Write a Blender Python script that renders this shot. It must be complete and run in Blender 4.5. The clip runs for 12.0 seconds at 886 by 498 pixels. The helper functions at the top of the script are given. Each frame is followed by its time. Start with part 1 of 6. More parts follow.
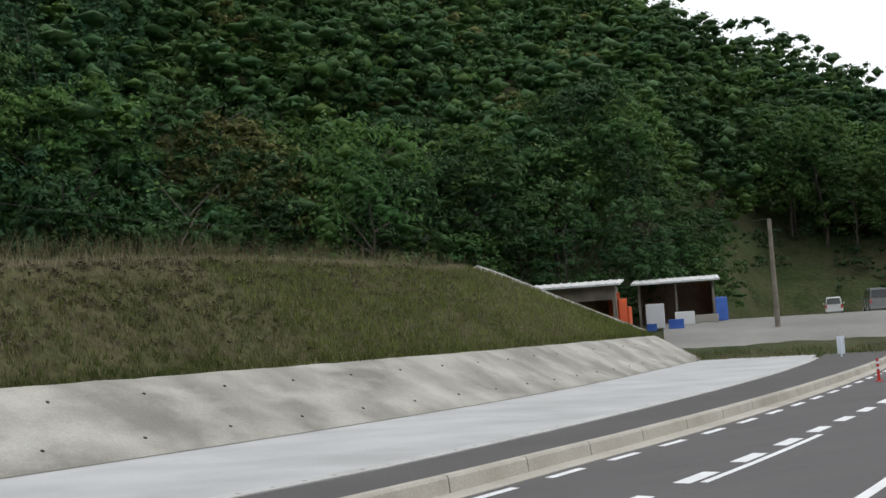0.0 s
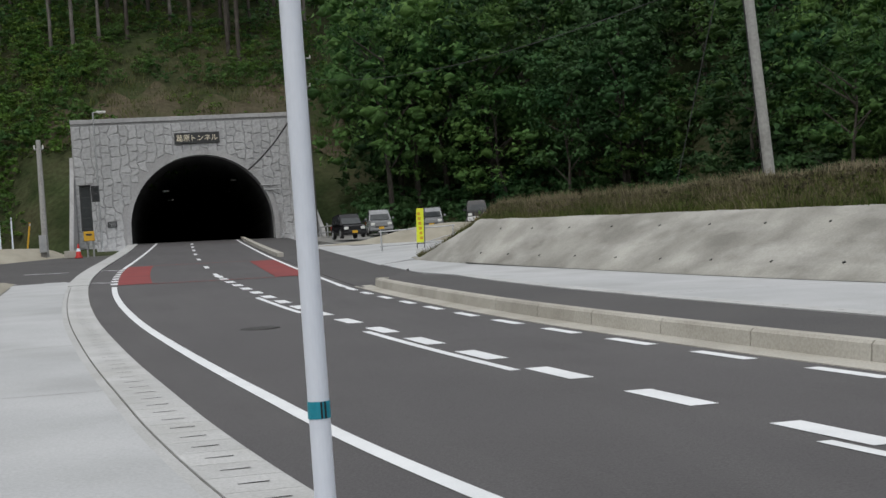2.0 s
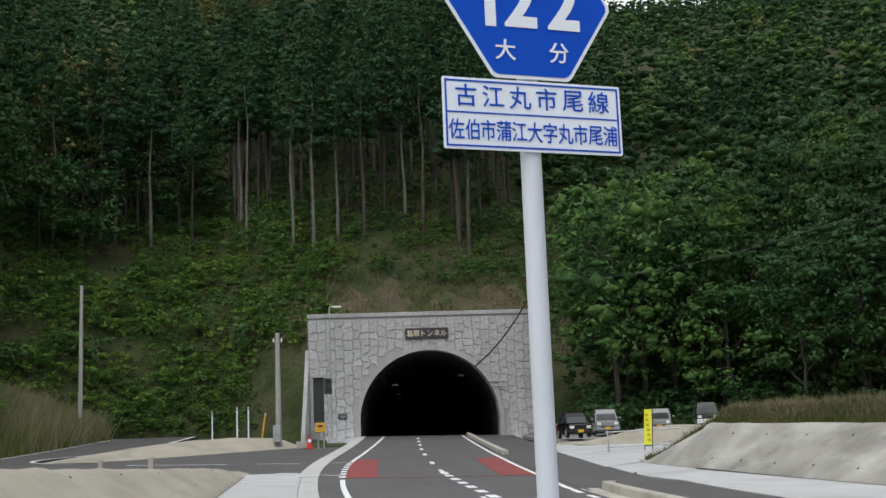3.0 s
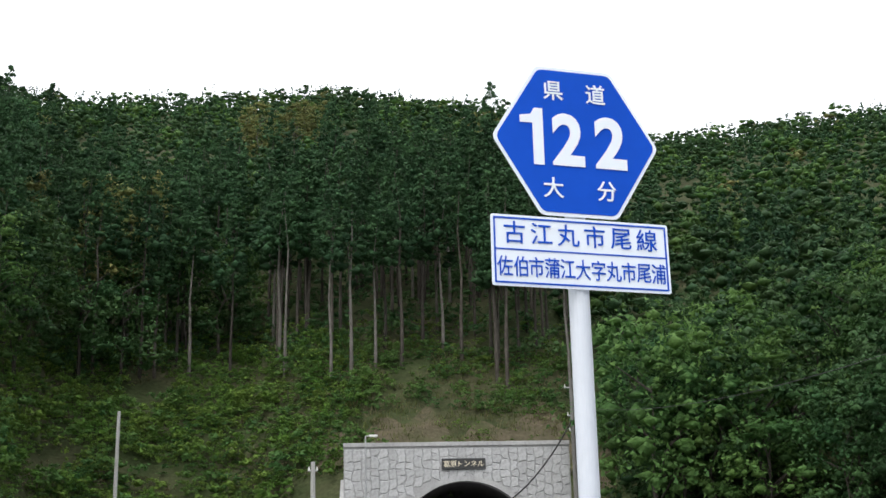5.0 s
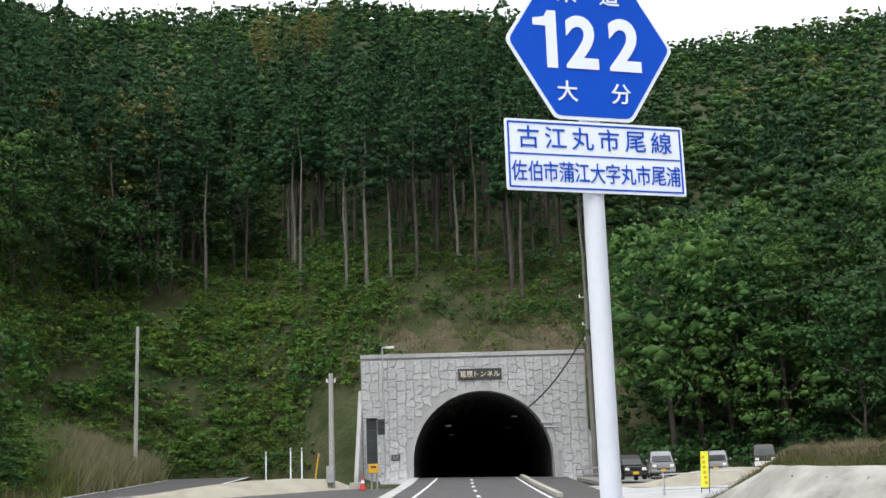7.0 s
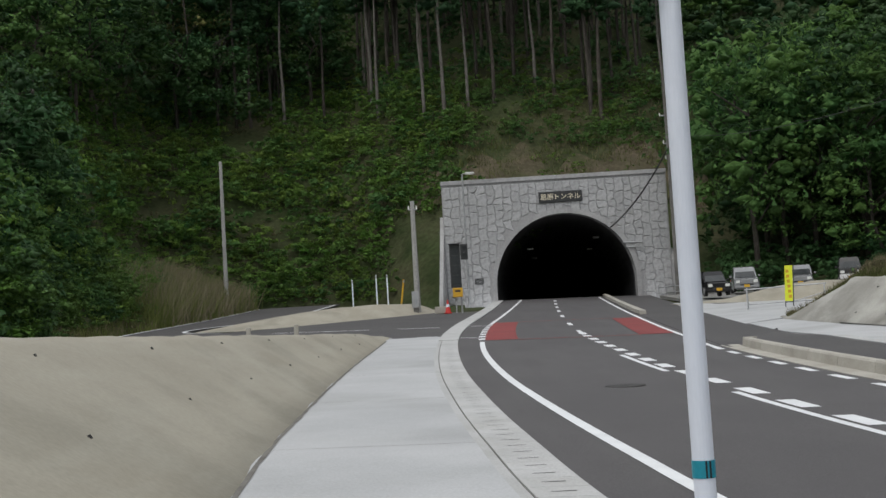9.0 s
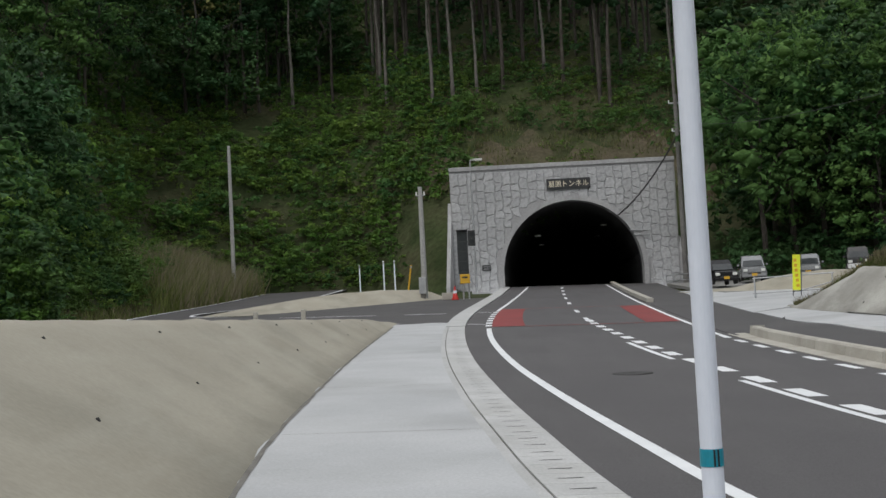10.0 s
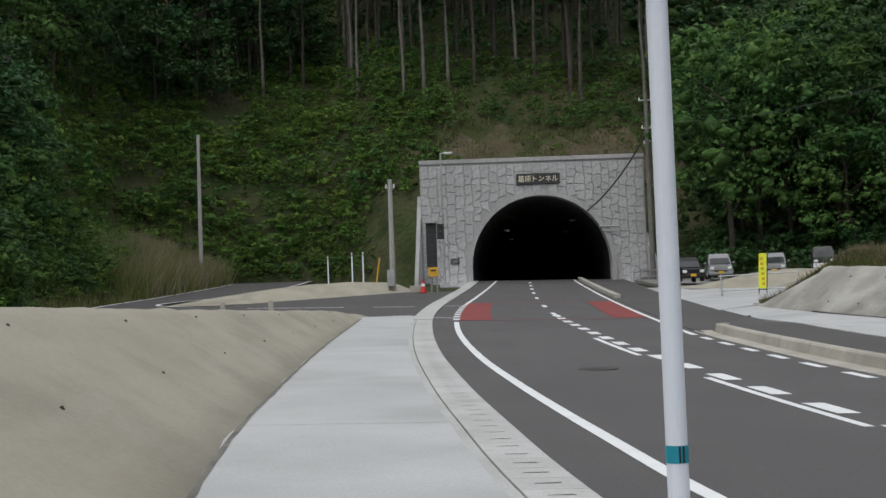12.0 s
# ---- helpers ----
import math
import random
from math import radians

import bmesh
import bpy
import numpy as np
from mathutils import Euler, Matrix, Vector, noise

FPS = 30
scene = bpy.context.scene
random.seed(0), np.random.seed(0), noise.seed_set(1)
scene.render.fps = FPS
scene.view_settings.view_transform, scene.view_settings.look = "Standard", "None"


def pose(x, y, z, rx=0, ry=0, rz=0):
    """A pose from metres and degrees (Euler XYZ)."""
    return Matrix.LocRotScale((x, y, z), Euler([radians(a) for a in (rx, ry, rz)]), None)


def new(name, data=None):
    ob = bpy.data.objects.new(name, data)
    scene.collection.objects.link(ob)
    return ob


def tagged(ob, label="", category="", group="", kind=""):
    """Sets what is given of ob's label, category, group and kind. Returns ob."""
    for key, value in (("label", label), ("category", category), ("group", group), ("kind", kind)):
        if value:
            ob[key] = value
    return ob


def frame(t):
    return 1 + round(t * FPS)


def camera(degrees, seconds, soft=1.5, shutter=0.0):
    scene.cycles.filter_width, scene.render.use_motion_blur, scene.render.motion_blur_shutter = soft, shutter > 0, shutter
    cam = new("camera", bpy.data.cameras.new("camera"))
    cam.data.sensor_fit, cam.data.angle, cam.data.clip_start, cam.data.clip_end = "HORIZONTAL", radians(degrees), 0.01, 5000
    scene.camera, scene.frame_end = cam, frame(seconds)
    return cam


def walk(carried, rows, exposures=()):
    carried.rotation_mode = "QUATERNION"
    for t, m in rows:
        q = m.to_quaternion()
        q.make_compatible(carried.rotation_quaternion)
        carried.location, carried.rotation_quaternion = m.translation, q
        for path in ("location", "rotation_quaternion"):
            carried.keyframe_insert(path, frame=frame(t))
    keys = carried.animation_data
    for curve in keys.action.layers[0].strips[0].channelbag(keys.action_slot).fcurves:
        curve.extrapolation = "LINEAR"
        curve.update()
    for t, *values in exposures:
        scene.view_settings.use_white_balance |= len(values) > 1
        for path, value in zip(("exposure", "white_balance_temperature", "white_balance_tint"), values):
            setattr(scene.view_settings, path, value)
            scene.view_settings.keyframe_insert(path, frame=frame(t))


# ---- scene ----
EYE = 1.6
cam = camera(39.1, 12.0)
EXPOSURES = [(0.0, 0.0), (0.5, -0.08), (1.0, -0.12), (2.5, -0.2), (3.0, 0.08), (3.7, 0.45), (5.3, 0.65), (6.8, 0.7), (7.2, 0.6), (7.7, 0.3), (8.6, -0.1), (9.3, -0.2), (12.0, -0.2)]
PATH = [  # seconds, x, rise, yaw, pitch, roll
    (0.0, 0.105, -0.010, -128.68, 3.74, 3.91),
    (0.3, 0.105, -0.010, -118.68, 2.43, 4.21),
    (0.5, 0.105, -0.010, -113.35, 1.33, 4.11),
    (0.7, 0.105, -0.010, -99.37, 1.34, 5.86),
    (0.9, 0.105, -0.015, -76.80, -1.73, 4.67),
    (1.1, 0.105, -0.020, -58.28, -2.43, 5.13),
    (1.3, 0.105, -0.025, -44.18, -2.00, 4.27),
    (1.5, 0.105, -0.030, -32.77, -1.40, 4.40),
    (1.7, 0.095, -0.035, -24.45, -1.00, 5.00),
    (1.8, 0.089, -0.038, -21.05, -0.55, 4.80),
    (2.0, 0.081, -0.040, -15.39, 0.28, 4.15),
    (2.4, 0.055, -0.020, -8.22, 3.22, 3.60),
    (2.5, 0.046, -0.012, -7.64, 4.12, 3.12),
    (3.0, 0.032, 0.016, -5.187, 9.867, 2.152),
    (3.5, 0.004, 0.033, -3.627, 11.903, 0.483),
    (3.7, 0.003, 0.042, -4.158, 13.687, 0.238),
    (5.3, -0.008, 0.046, -3.386, 15.813, 1.409),
    (5.5, -0.012, 0.044, -3.154, 15.353, 1.271),
    (6.0, -0.012, 0.042, -3.459, 14.647, 1.514),
    (6.5, -0.009, 0.042, -3.654, 14.724, 1.805),
    (7.0, -0.006, 0.021, -2.802, 11.802, 1.855),
    (7.5, 0.004, -0.021, -2.032, 6.784, 2.395),
    (7.7, 0.004, -0.028, -1.967, 6.065, 2.716),
    (9.3, 0.000, -0.043, 1.369, 3.780, 3.400),
    (9.5, -0.004, -0.043, 1.294, 3.651, 3.311),
    (10.0, -0.007, -0.041, 1.393, 3.391, 2.913),
    (10.5, -0.008, -0.038, 0.156, 3.479, 2.245),
    (11.0, -0.010, -0.038, 0.217, 3.343, 2.085),
    (11.5, -0.010, -0.039, 0.282, 3.186, 2.025),
    (12.0, -0.012, -0.039, -0.097, 3.009, 2.051)]
walk(cam, [(t, pose(x, 0, EYE + d, 90 + p, r, w)) for t, x, d, w, p, r in PATH], EXPOSURES)

# ---- light ----
world = bpy.data.worlds.new("world")
scene.world = world
world.use_nodes = True
wn, wl = world.node_tree.nodes, world.node_tree.links
sky = wn.new("ShaderNodeTexSky")
sky.sky_type, sky.sun_disc = "NISHITA", False
sky.sun_elevation, sky.sun_rotation = radians(58), radians(215)
sky.air_density, sky.dust_density, sky.ozone_density = 1.0, 6.0, 1.0
cloud = wn.new("ShaderNodeMix")
cloud.data_type = "RGBA"
cloud.inputs["Factor"].default_value = 0.8
cloud.inputs["B"].default_value = (12.2, 12.5, 12.8, 1)
wl.new(sky.outputs[0], cloud.inputs["A"])
wl.new(cloud.outputs["Result"], wn["Background"].inputs[0])
wn["Background"].inputs[1].default_value = 0.1
sun = new("sun", bpy.data.lights.new("sun", "SUN"))
sun.data.energy, sun.data.angle, sun.data.color = 1.0, radians(35), (1, 0.97, 0.92)
sun.matrix_world = pose(0, 0, 60, 32, 0, -35)


# ---- materials ----
def socket_mix(n, l, kind, fac, a, b):
    m = n.new("ShaderNodeMix")
    m.data_type, m.blend_type = "RGBA", kind
    for s, v in (("Factor", fac), ("A", a), ("B", b)):
        if isinstance(v, (int, float)):
            m.inputs[s].default_value = v
        elif isinstance(v, tuple):
            m.inputs[s].default_value = (*v, 1)
        else:
            l.new(v, m.inputs[s])
    return m.outputs["Result"]


def surface(name, a, b, big=0.6, fine=12.0, rough=0.8, bump=0.3, metal=0.0, stain=None, stain_scale=0.3, stain_amount=0.5, streak=None, by_island=0.0, by_object=0.0, translucent=0.0, spec=0.5, grain=0.25, coords="Object", dist=0.02):
    """Two tones over a large noise, a fine grain over it, an optional stain colour and vertical streaks."""
    m = bpy.data.materials.new(name)
    m.use_nodes = True
    n, l = m.node_tree.nodes, m.node_tree.links
    p = n["Principled BSDF"]
    p.inputs["Roughness"].default_value, p.inputs["Metallic"].default_value = rough, metal
    p.inputs["Specular IOR Level"].default_value = spec
    tc = n.new("ShaderNodeTexCoord")

    def noise_at(scale, detail=5.0, vec=None):
        t = n.new("ShaderNodeTexNoise")
        t.inputs["Scale"].default_value, t.inputs["Detail"].default_value = scale, detail
        l.new(vec or tc.outputs[coords], t.inputs["Vector"])
        return t.outputs["Fac"]

    def ramp(v, lo, hi):
        r = n.new("ShaderNodeMapRange")
        r.inputs["From Min"].default_value, r.inputs["From Max"].default_value = lo, hi
        l.new(v, r.inputs["Value"])
        return r.outputs["Result"]

    col = socket_mix(n, l, "MIX", ramp(noise_at(big), 0.35, 0.65), a, b)
    if stain:
        amt = n.new("ShaderNodeMath")
        amt.operation = "MULTIPLY"
        amt.inputs[1].default_value = stain_amount
        l.new(ramp(noise_at(stain_scale, 6), 0.5, 0.68), amt.inputs[0])
        col = socket_mix(n, l, "MIX", amt.outputs[0], col, stain)
    if streak:
        mp = n.new("ShaderNodeMapping")
        mp.inputs["Scale"].default_value = streak[1]
        l.new(tc.outputs[coords], mp.inputs["Vector"])
        amt = n.new("ShaderNodeMath")
        amt.operation = "MULTIPLY"
        amt.inputs[1].default_value = streak[2]
        l.new(ramp(noise_at(1.0, 4, mp.outputs[0]), 0.48, 0.7), amt.inputs[0])
        col = socket_mix(n, l, "MIX", amt.outputs[0], col, streak[0])
    g = noise_at(fine, 3)
    if grain:
        col = socket_mix(n, l, "OVERLAY", grain, col, socket_mix(n, l, "MIX", ramp(g, 0.3, 0.7), (0.2, 0.2, 0.2), (0.8, 0.8, 0.8)))
    for amount, src in ((by_island, "island"), (by_object, "object")):
        if amount:
            rnd = n.new("ShaderNodeNewGeometry").outputs["Random Per Island"] if src == "island" else n.new("ShaderNodeObjectInfo").outputs["Random"]
            hsv = n.new("ShaderNodeHueSaturation")
            r = n.new("ShaderNodeMapRange")
            r.inputs["To Min"].default_value, r.inputs["To Max"].default_value = 1 - amount, 1 + amount
            l.new(rnd, r.inputs["Value"])
            l.new(r.outputs["Result"], hsv.inputs["Value"])
            l.new(col, hsv.inputs["Color"])
            col = hsv.outputs["Color"]
    l.new(col, p.inputs["Base Color"])
    if bump:
        bp = n.new("ShaderNodeBump")
        bp.inputs["Strength"].default_value, bp.inputs["Distance"].default_value = bump, dist
        l.new(g, bp.inputs["Height"])
        l.new(bp.outputs["Normal"], p.inputs["Normal"])
    if translucent:
        tr = n.new("ShaderNodeBsdfTranslucent")
        l.new(col, tr.inputs["Color"])
        mx = n.new("ShaderNodeMixShader")
        mx.inputs[0].default_value = translucent
        l.new(p.outputs[0], mx.inputs[1])
        l.new(tr.outputs[0], mx.inputs[2])
        l.new(mx.outputs[0], n["Material Output"].inputs["Surface"])
    return m


ASPHALT = surface("asphalt", (0.064, 0.061, 0.064), (0.079, 0.075, 0.078), 0.25, 60, 0.85, 0.5, stain=(0.058, 0.055, 0.057), stain_scale=0.5, stain_amount=0.7, streak=((0.088, 0.085, 0.086), (1.4, 0.12, 1.0), 0.5), grain=0.45, dist=0.006)
PATH_ASPHALT = surface("path_asphalt", (0.058, 0.056, 0.058), (0.072, 0.069, 0.070), 0.4, 70, 0.9, 0.5, grain=0.4, dist=0.006)
PAINT = surface("road_paint", (0.72, 0.74, 0.76), (0.64, 0.66, 0.68), 2.0, 60, 0.6, 0.2, grain=0.2, dist=0.003)
RED = surface("red_paving", (0.22, 0.035, 0.035), (0.17, 0.03, 0.03), 0.8, 60, 0.85, 0.4, dist=0.005)
CONCRETE = surface("pavement_concrete", (0.36, 0.37, 0.38), (0.42, 0.43, 0.44), 0.5, 40, 0.8, 0.25, stain=(0.27, 0.275, 0.275), stain_scale=0.35, stain_amount=0.5, grain=0.15, dist=0.006)
KERB = surface("kerb_concrete", (0.34, 0.325, 0.285), (0.40, 0.385, 0.345), 0.9, 30, 0.85, 0.25, stain=(0.24, 0.225, 0.19), stain_scale=0.8, stain_amount=0.5, grain=0.2, by_object=0.06, dist=0.006)
SPRAYED = surface("sprayed_concrete", (0.20, 0.195, 0.175), (0.34, 0.335, 0.305), 0.55, 18, 0.95, 0.3, stain=(0.135, 0.13, 0.115), stain_scale=0.45, stain_amount=0.5, streak=((0.46, 0.455, 0.425), (0.7, 0.5, 1.6), 0.55), grain=0.15, dist=0.02)
SPRAYED_TAN = surface("sprayed_concrete_tan", (0.275, 0.255, 0.205), (0.325, 0.305, 0.25), 0.5, 18, 0.95, 0.3, stain=(0.22, 0.21, 0.17), stain_scale=0.6, stain_amount=0.6, streak=((0.36, 0.345, 0.29), (1.6, 0.35, 2.5), 0.5), grain=0.1, dist=0.015)
GROUND = surface("ground_soil", (0.085, 0.085, 0.045), (0.13, 0.115, 0.075), 0.12, 4, 1.0, 0.5, grain=0.4, dist=0.05, spec=0.1)
HILL = surface("hill_soil", (0.04, 0.056, 0.022), (0.062, 0.062, 0.034), 0.16, 2.5, 1.0, 0.6, stain=(0.022, 0.034, 0.012), stain_scale=0.3, stain_amount=0.8, grain=0.4, dist=0.2, spec=0.1)
SOIL = surface("cut_soil", (0.10, 0.084, 0.058), (0.07, 0.064, 0.04), 0.5, 3, 1.0, 0.8, stain=(0.05, 0.06, 0.025), stain_scale=0.35, stain_amount=0.8, grain=0.4, dist=0.1, spec=0.1)
GRAVEL = surface("gravel_lot", (0.22, 0.22, 0.21), (0.16, 0.158, 0.15), 0.2, 12, 1.0, 0.5, dist=0.03)
BANK = surface("bank_soil", (0.085, 0.078, 0.042), (0.055, 0.062, 0.025), 0.5, 6, 1.0, 0.8, stain=(0.035, 0.03, 0.02), stain_scale=0.9, stain_amount=0.65, grain=0.4, dist=0.08, spec=0.1)
GRASS = surface("grass", (0.10, 0.115, 0.036), (0.062, 0.088, 0.022), 0.35, 3, 0.8, 0, by_island=0.4, translucent=0.25, grain=0, spec=0.15)
FRESH = surface("fresh_grass", (0.16, 0.185, 0.06), (0.11, 0.14, 0.038), 0.3, 3, 0.8, 0, by_island=0.4, translucent=0.25, grain=0, spec=0.15)
GRASS_DRY = surface("dry_grass", (0.19, 0.165, 0.105), (0.12, 0.115, 0.062), 0.35, 3, 0.85, 0, by_island=0.4, translucent=0.25, grain=0, spec=0.15)
STRAW = surface("pale_straw", (0.27, 0.24, 0.165), (0.20, 0.185, 0.115), 0.35, 3, 0.85, 0, by_island=0.35, translucent=0.25, grain=0, spec=0.15)
WEED = surface("withered_weeds", (0.15, 0.13, 0.092), (0.09, 0.09, 0.05), 0.7, 3, 0.9, 0, by_island=0.5, translucent=0.2, grain=0, spec=0.1)
DEAD = surface("dead_weeds", (0.045, 0.038, 0.03), (0.075, 0.062, 0.048), 0.7, 3, 0.95, 0, by_island=0.5, grain=0, spec=0.1)
LEAF = surface("broad_leaves", (0.042, 0.108, 0.032), (0.105, 0.185, 0.046), 0.2, 6, 0.65, 0.5, by_island=0.16, by_object=0.3, translucent=0.4, grain=0.5, spec=0.2, dist=0.25)
LEAF_DARK = surface("dark_leaves", (0.026, 0.076, 0.026), (0.064, 0.125, 0.042), 0.2, 6, 0.65, 0.5, by_island=0.16, by_object=0.3, translucent=0.32, grain=0.5, spec=0.2, dist=0.25)
LEAF_YELLOW = surface("blossoming_leaves", (0.19, 0.18, 0.065), (0.11, 0.145, 0.045), 0.5, 6, 0.7, 0.9, by_island=0.25, by_object=0.2, translucent=0.3, grain=0.4, spec=0.2, dist=0.25)
CEDAR = surface("cedar_needles", (0.02, 0.06, 0.027), (0.044, 0.098, 0.038), 0.2, 6, 0.7, 0.5, by_island=0.18, by_object=0.25, translucent=0.2, grain=0.5, spec=0.15, dist=0.25)
SHRUB = surface("shrub_leaves", (0.085, 0.19, 0.034), (0.165, 0.25, 0.05), 0.25, 8, 0.65, 0.65, by_island=0.32, by_object=0.25, translucent=0.4, grain=0.4, spec=0.2, dist=0.15)
BARK = surface("bark", (0.042, 0.036, 0.031), (0.085, 0.076, 0.066), 1.0, 8, 0.95, 0.6, by_object=0.4, spec=0.2)
PALE_BARK = surface("pale_bark", (0.10, 0.093, 0.083), (0.16, 0.15, 0.137), 1.0, 8, 0.95, 0.4, spec=0.2)


# ---- mesh helpers ----
def mesh_of(name, verts, faces, material, smooth=False):
    me = bpy.data.meshes.new(name)
    me.from_pydata([tuple(v) for v in verts], [], [tuple(f) for f in faces])
    me.materials.append(material)
    if smooth:
        me.polygons.foreach_set("use_smooth", [True] * len(me.polygons))
    me.update()
    return me


def array_mesh(name, verts, faces, material):
    """A mesh from numpy arrays: (n, 3) corners and (m, k) faces of k corners each."""
    me = bpy.data.meshes.new(name)
    m, k = faces.shape
    me.vertices.add(len(verts))
    me.vertices.foreach_set("co", np.ascontiguousarray(verts, dtype=np.float32).ravel())
    me.loops.add(m * k)
    me.loops.foreach_set("vertex_index", np.ascontiguousarray(faces, dtype=np.int32).ravel())
    me.polygons.add(m)
    me.polygons.foreach_set("loop_start", np.arange(0, m * k, k, dtype=np.int32))
    me.materials.append(material)
    me.update(calc_edges=True)
    return me


def part(name, bm, material, parent=None, label="", smooth=False):
    """One mesh object from a bmesh (or a ready mesh), under a thing or a part."""
    if isinstance(bm, bpy.types.Mesh):
        me = bm
    else:
        bmesh.ops.recalc_face_normals(bm, faces=bm.faces[:])
        me = bpy.data.meshes.new(name)
        bm.to_mesh(me)
        bm.free()
        me.materials.append(material)
        if smooth:
            me.polygons.foreach_set("use_smooth", [True] * len(me.polygons))
    ob = new(name, me)
    ob.parent = parent
    return tagged(ob, label)


def box(bm, cx, cy, cz, sx, sy, sz, bevel=0.0, turn=None):
    """A box of full sizes sx, sy, sz round a centre, with bevelled edges."""
    r = bmesh.ops.create_cube(bm, size=1, matrix=Matrix.Translation((cx, cy, cz)) @ (turn or Matrix()) @ Matrix.Diagonal((sx, sy, sz, 1)))
    if bevel:
        edges = list({e for v in r["verts"] for e in v.link_edges})
        bmesh.ops.bevel(bm, geom=edges, offset=bevel, segments=2, affect="EDGES", profile=0.6)
    return bm


def tube(bm, a, b, r0, r1=None, seg=10):
    """A closed round bar from a to b."""
    a, b = Vector(a), Vector(b)
    m = Matrix.Translation((a + b) / 2) @ (b - a).to_track_quat("Z", "Y").to_matrix().to_4x4()
    bmesh.ops.create_cone(bm, cap_ends=True, segments=seg, radius1=r0, radius2=r0 if r1 is None else r1, depth=(b - a).length, matrix=m)
    return bm


def curve(*pts):
    """A smooth line x(y) through a few stations (y, x)."""
    ys, xs = np.array([p[0] for p in pts], float), np.array([p[1] for p in pts], float)
    sl = np.gradient(xs, ys)

    def at(y):
        y = np.clip(y, ys[0], ys[-1])
        i = np.clip(np.searchsorted(ys, y) - 1, 0, len(ys) - 2)
        h = ys[i + 1] - ys[i]
        t = (y - ys[i]) / h
        return (2 * t**3 - 3 * t**2 + 1) * xs[i] + (t**3 - 2 * t**2 + t) * h * sl[i] + (3 * t**2 - 2 * t**3) * xs[i + 1] + (t**3 - t**2) * h * sl[i + 1]
    return at


# ---- the lie of the land: alignment and levels ----
LEFT = curve((-90, 45), (-55, 27.5), (-33, 16.8), (-20, 11.2), (-10, 6.9), (0, 3.5), (6.9, 2.088), (9, 1.8), (11.8, 1.538), (14.2, 1.327), (18.7, 0.985), (22, 0.776), (26.4, 0.587), (31.4, 0.461), (39.3, 0.476), (51, 0.9), (62, 1.75), (73, 2.65), (92, 4.2))
CENTRE = curve((-90, 48), (-55, 30), (-33, 19.2), (-20, 13.6), (-12.3, 10.3), (-7.7, 8.5), (-3, 6.95), (2, 5.88), (6.2, 5.09), (10.3, 4.64), (14.3, 4.316), (20, 4.04), (24, 3.89), (29, 3.82), (34, 3.797), (42, 3.88), (50.7, 4.2), (65, 4.9), (76.6, 5.6), (92, 6.6))
RIGHT = curve((-90, 51), (-55, 32.5), (-33, 21.4), (-20, 15.6), (-13.2, 12.9), (-8.6, 11), (-4.6, 9.5), (0.8, 8), (4.6, 7.38), (8.7, 6.98), (12.4, 6.53), (18.8, 6.052), (25, 5.97), (29, 6), (38.6, 6.541), (54, 7.5), (80, 9.1), (92, 9.8))
PATH_EDGE = curve((-90, 57), (-55, 37.5), (-41, 29), (-22.5, 19.5), (-9, 13.7), (-3.2, 11.7), (2.3, 10.35), (5.9, 9.9), (12, 9.3), (24, 8.6), (35, 8.9), (54, 10.3), (80, 12.2), (92, 13))
WALL_FOOT = curve((-90, 64), (-48, 39.9), (-20.5, 24.6), (-6.5, 19.1), (-1, 17.2), (3.5, 16.0), (9.5, 15.1), (18, 13.2), (30, 11.9), (40, 11.2), (60, 11.5))
GUTTER = curve((-90, 41.98), (-33, 14.58), (-20, 9.18), (-10, 5.18), (0, 2.58), (7.7, 1.18), (10, 0.927), (13, 0.68), (15.3, 0.502), (19.7, 0.228), (22.9, 0.06), (29.2, -0.152), (36, -0.25), (42, -0.25), (52, 0.1), (64, 0.9), (76, 1.8), (92, 2.9))
SLOPE_FOOT = curve((-90, 36.02), (-33, 9.52), (-20, 4.32), (-10, 1.22), (0, -0.83), (9.1, -1.849), (12.4, -2.103), (17.6, -2.323), (26, -2.561), (40, -2.67), (60, -2.7))


def grade(y):
    y = np.clip(y, -300, 116)
    return EYE - 1.735 + 0.012 * y + 0.086 * np.log1p(np.exp(np.clip(y / 4, -30, 30))) + 0.000184 * np.maximum(0, y - 20) ** 2


def road_z(x, y):
    return grade(y) - 0.02 * (np.clip(x, -2, 14) - 5)


def ribbon(name, xa, xb, y0, y1, za, zb, material, step=1.0, across=1, thick=0.0):
    """A strip between two lines xa(y), xb(y), at the heights za, zb above the road's level; thick gives it sides down."""
    ys = np.linspace(y0, y1, max(2, int(abs(y1 - y0) / step) + 1))
    verts, faces = [], []
    for y in ys:
        a, b = float(xa(y)), float(xb(y))
        ha, hb = (h(y) if callable(h) else h for h in (za, zb))
        row = [(a + (b - a) * i / across, y, ha + (hb - ha) * i / across) for i in range(across + 1)]
        row = [(x, y_, float(road_z(x, y_)) + h) for x, y_, h in row]
        if thick:
            row = [(row[0][0], y, row[0][2] - thick)] + row + [(row[-1][0], y, row[-1][2] - thick)]
        verts += row
    w = len(verts) // len(ys)
    for j in range(len(ys) - 1):
        for i in range(w - 1):
            faces.append((j * w + i, j * w + i + 1, (j + 1) * w + i + 1, (j + 1) * w + i))
    if thick:
        faces += [tuple(range(w - 1, -1, -1)), tuple((len(ys) - 1) * w + i for i in range(w))]
    return mesh_of(name, verts, faces, material)


def plus(line, d):
    return lambda y: line(y) + d


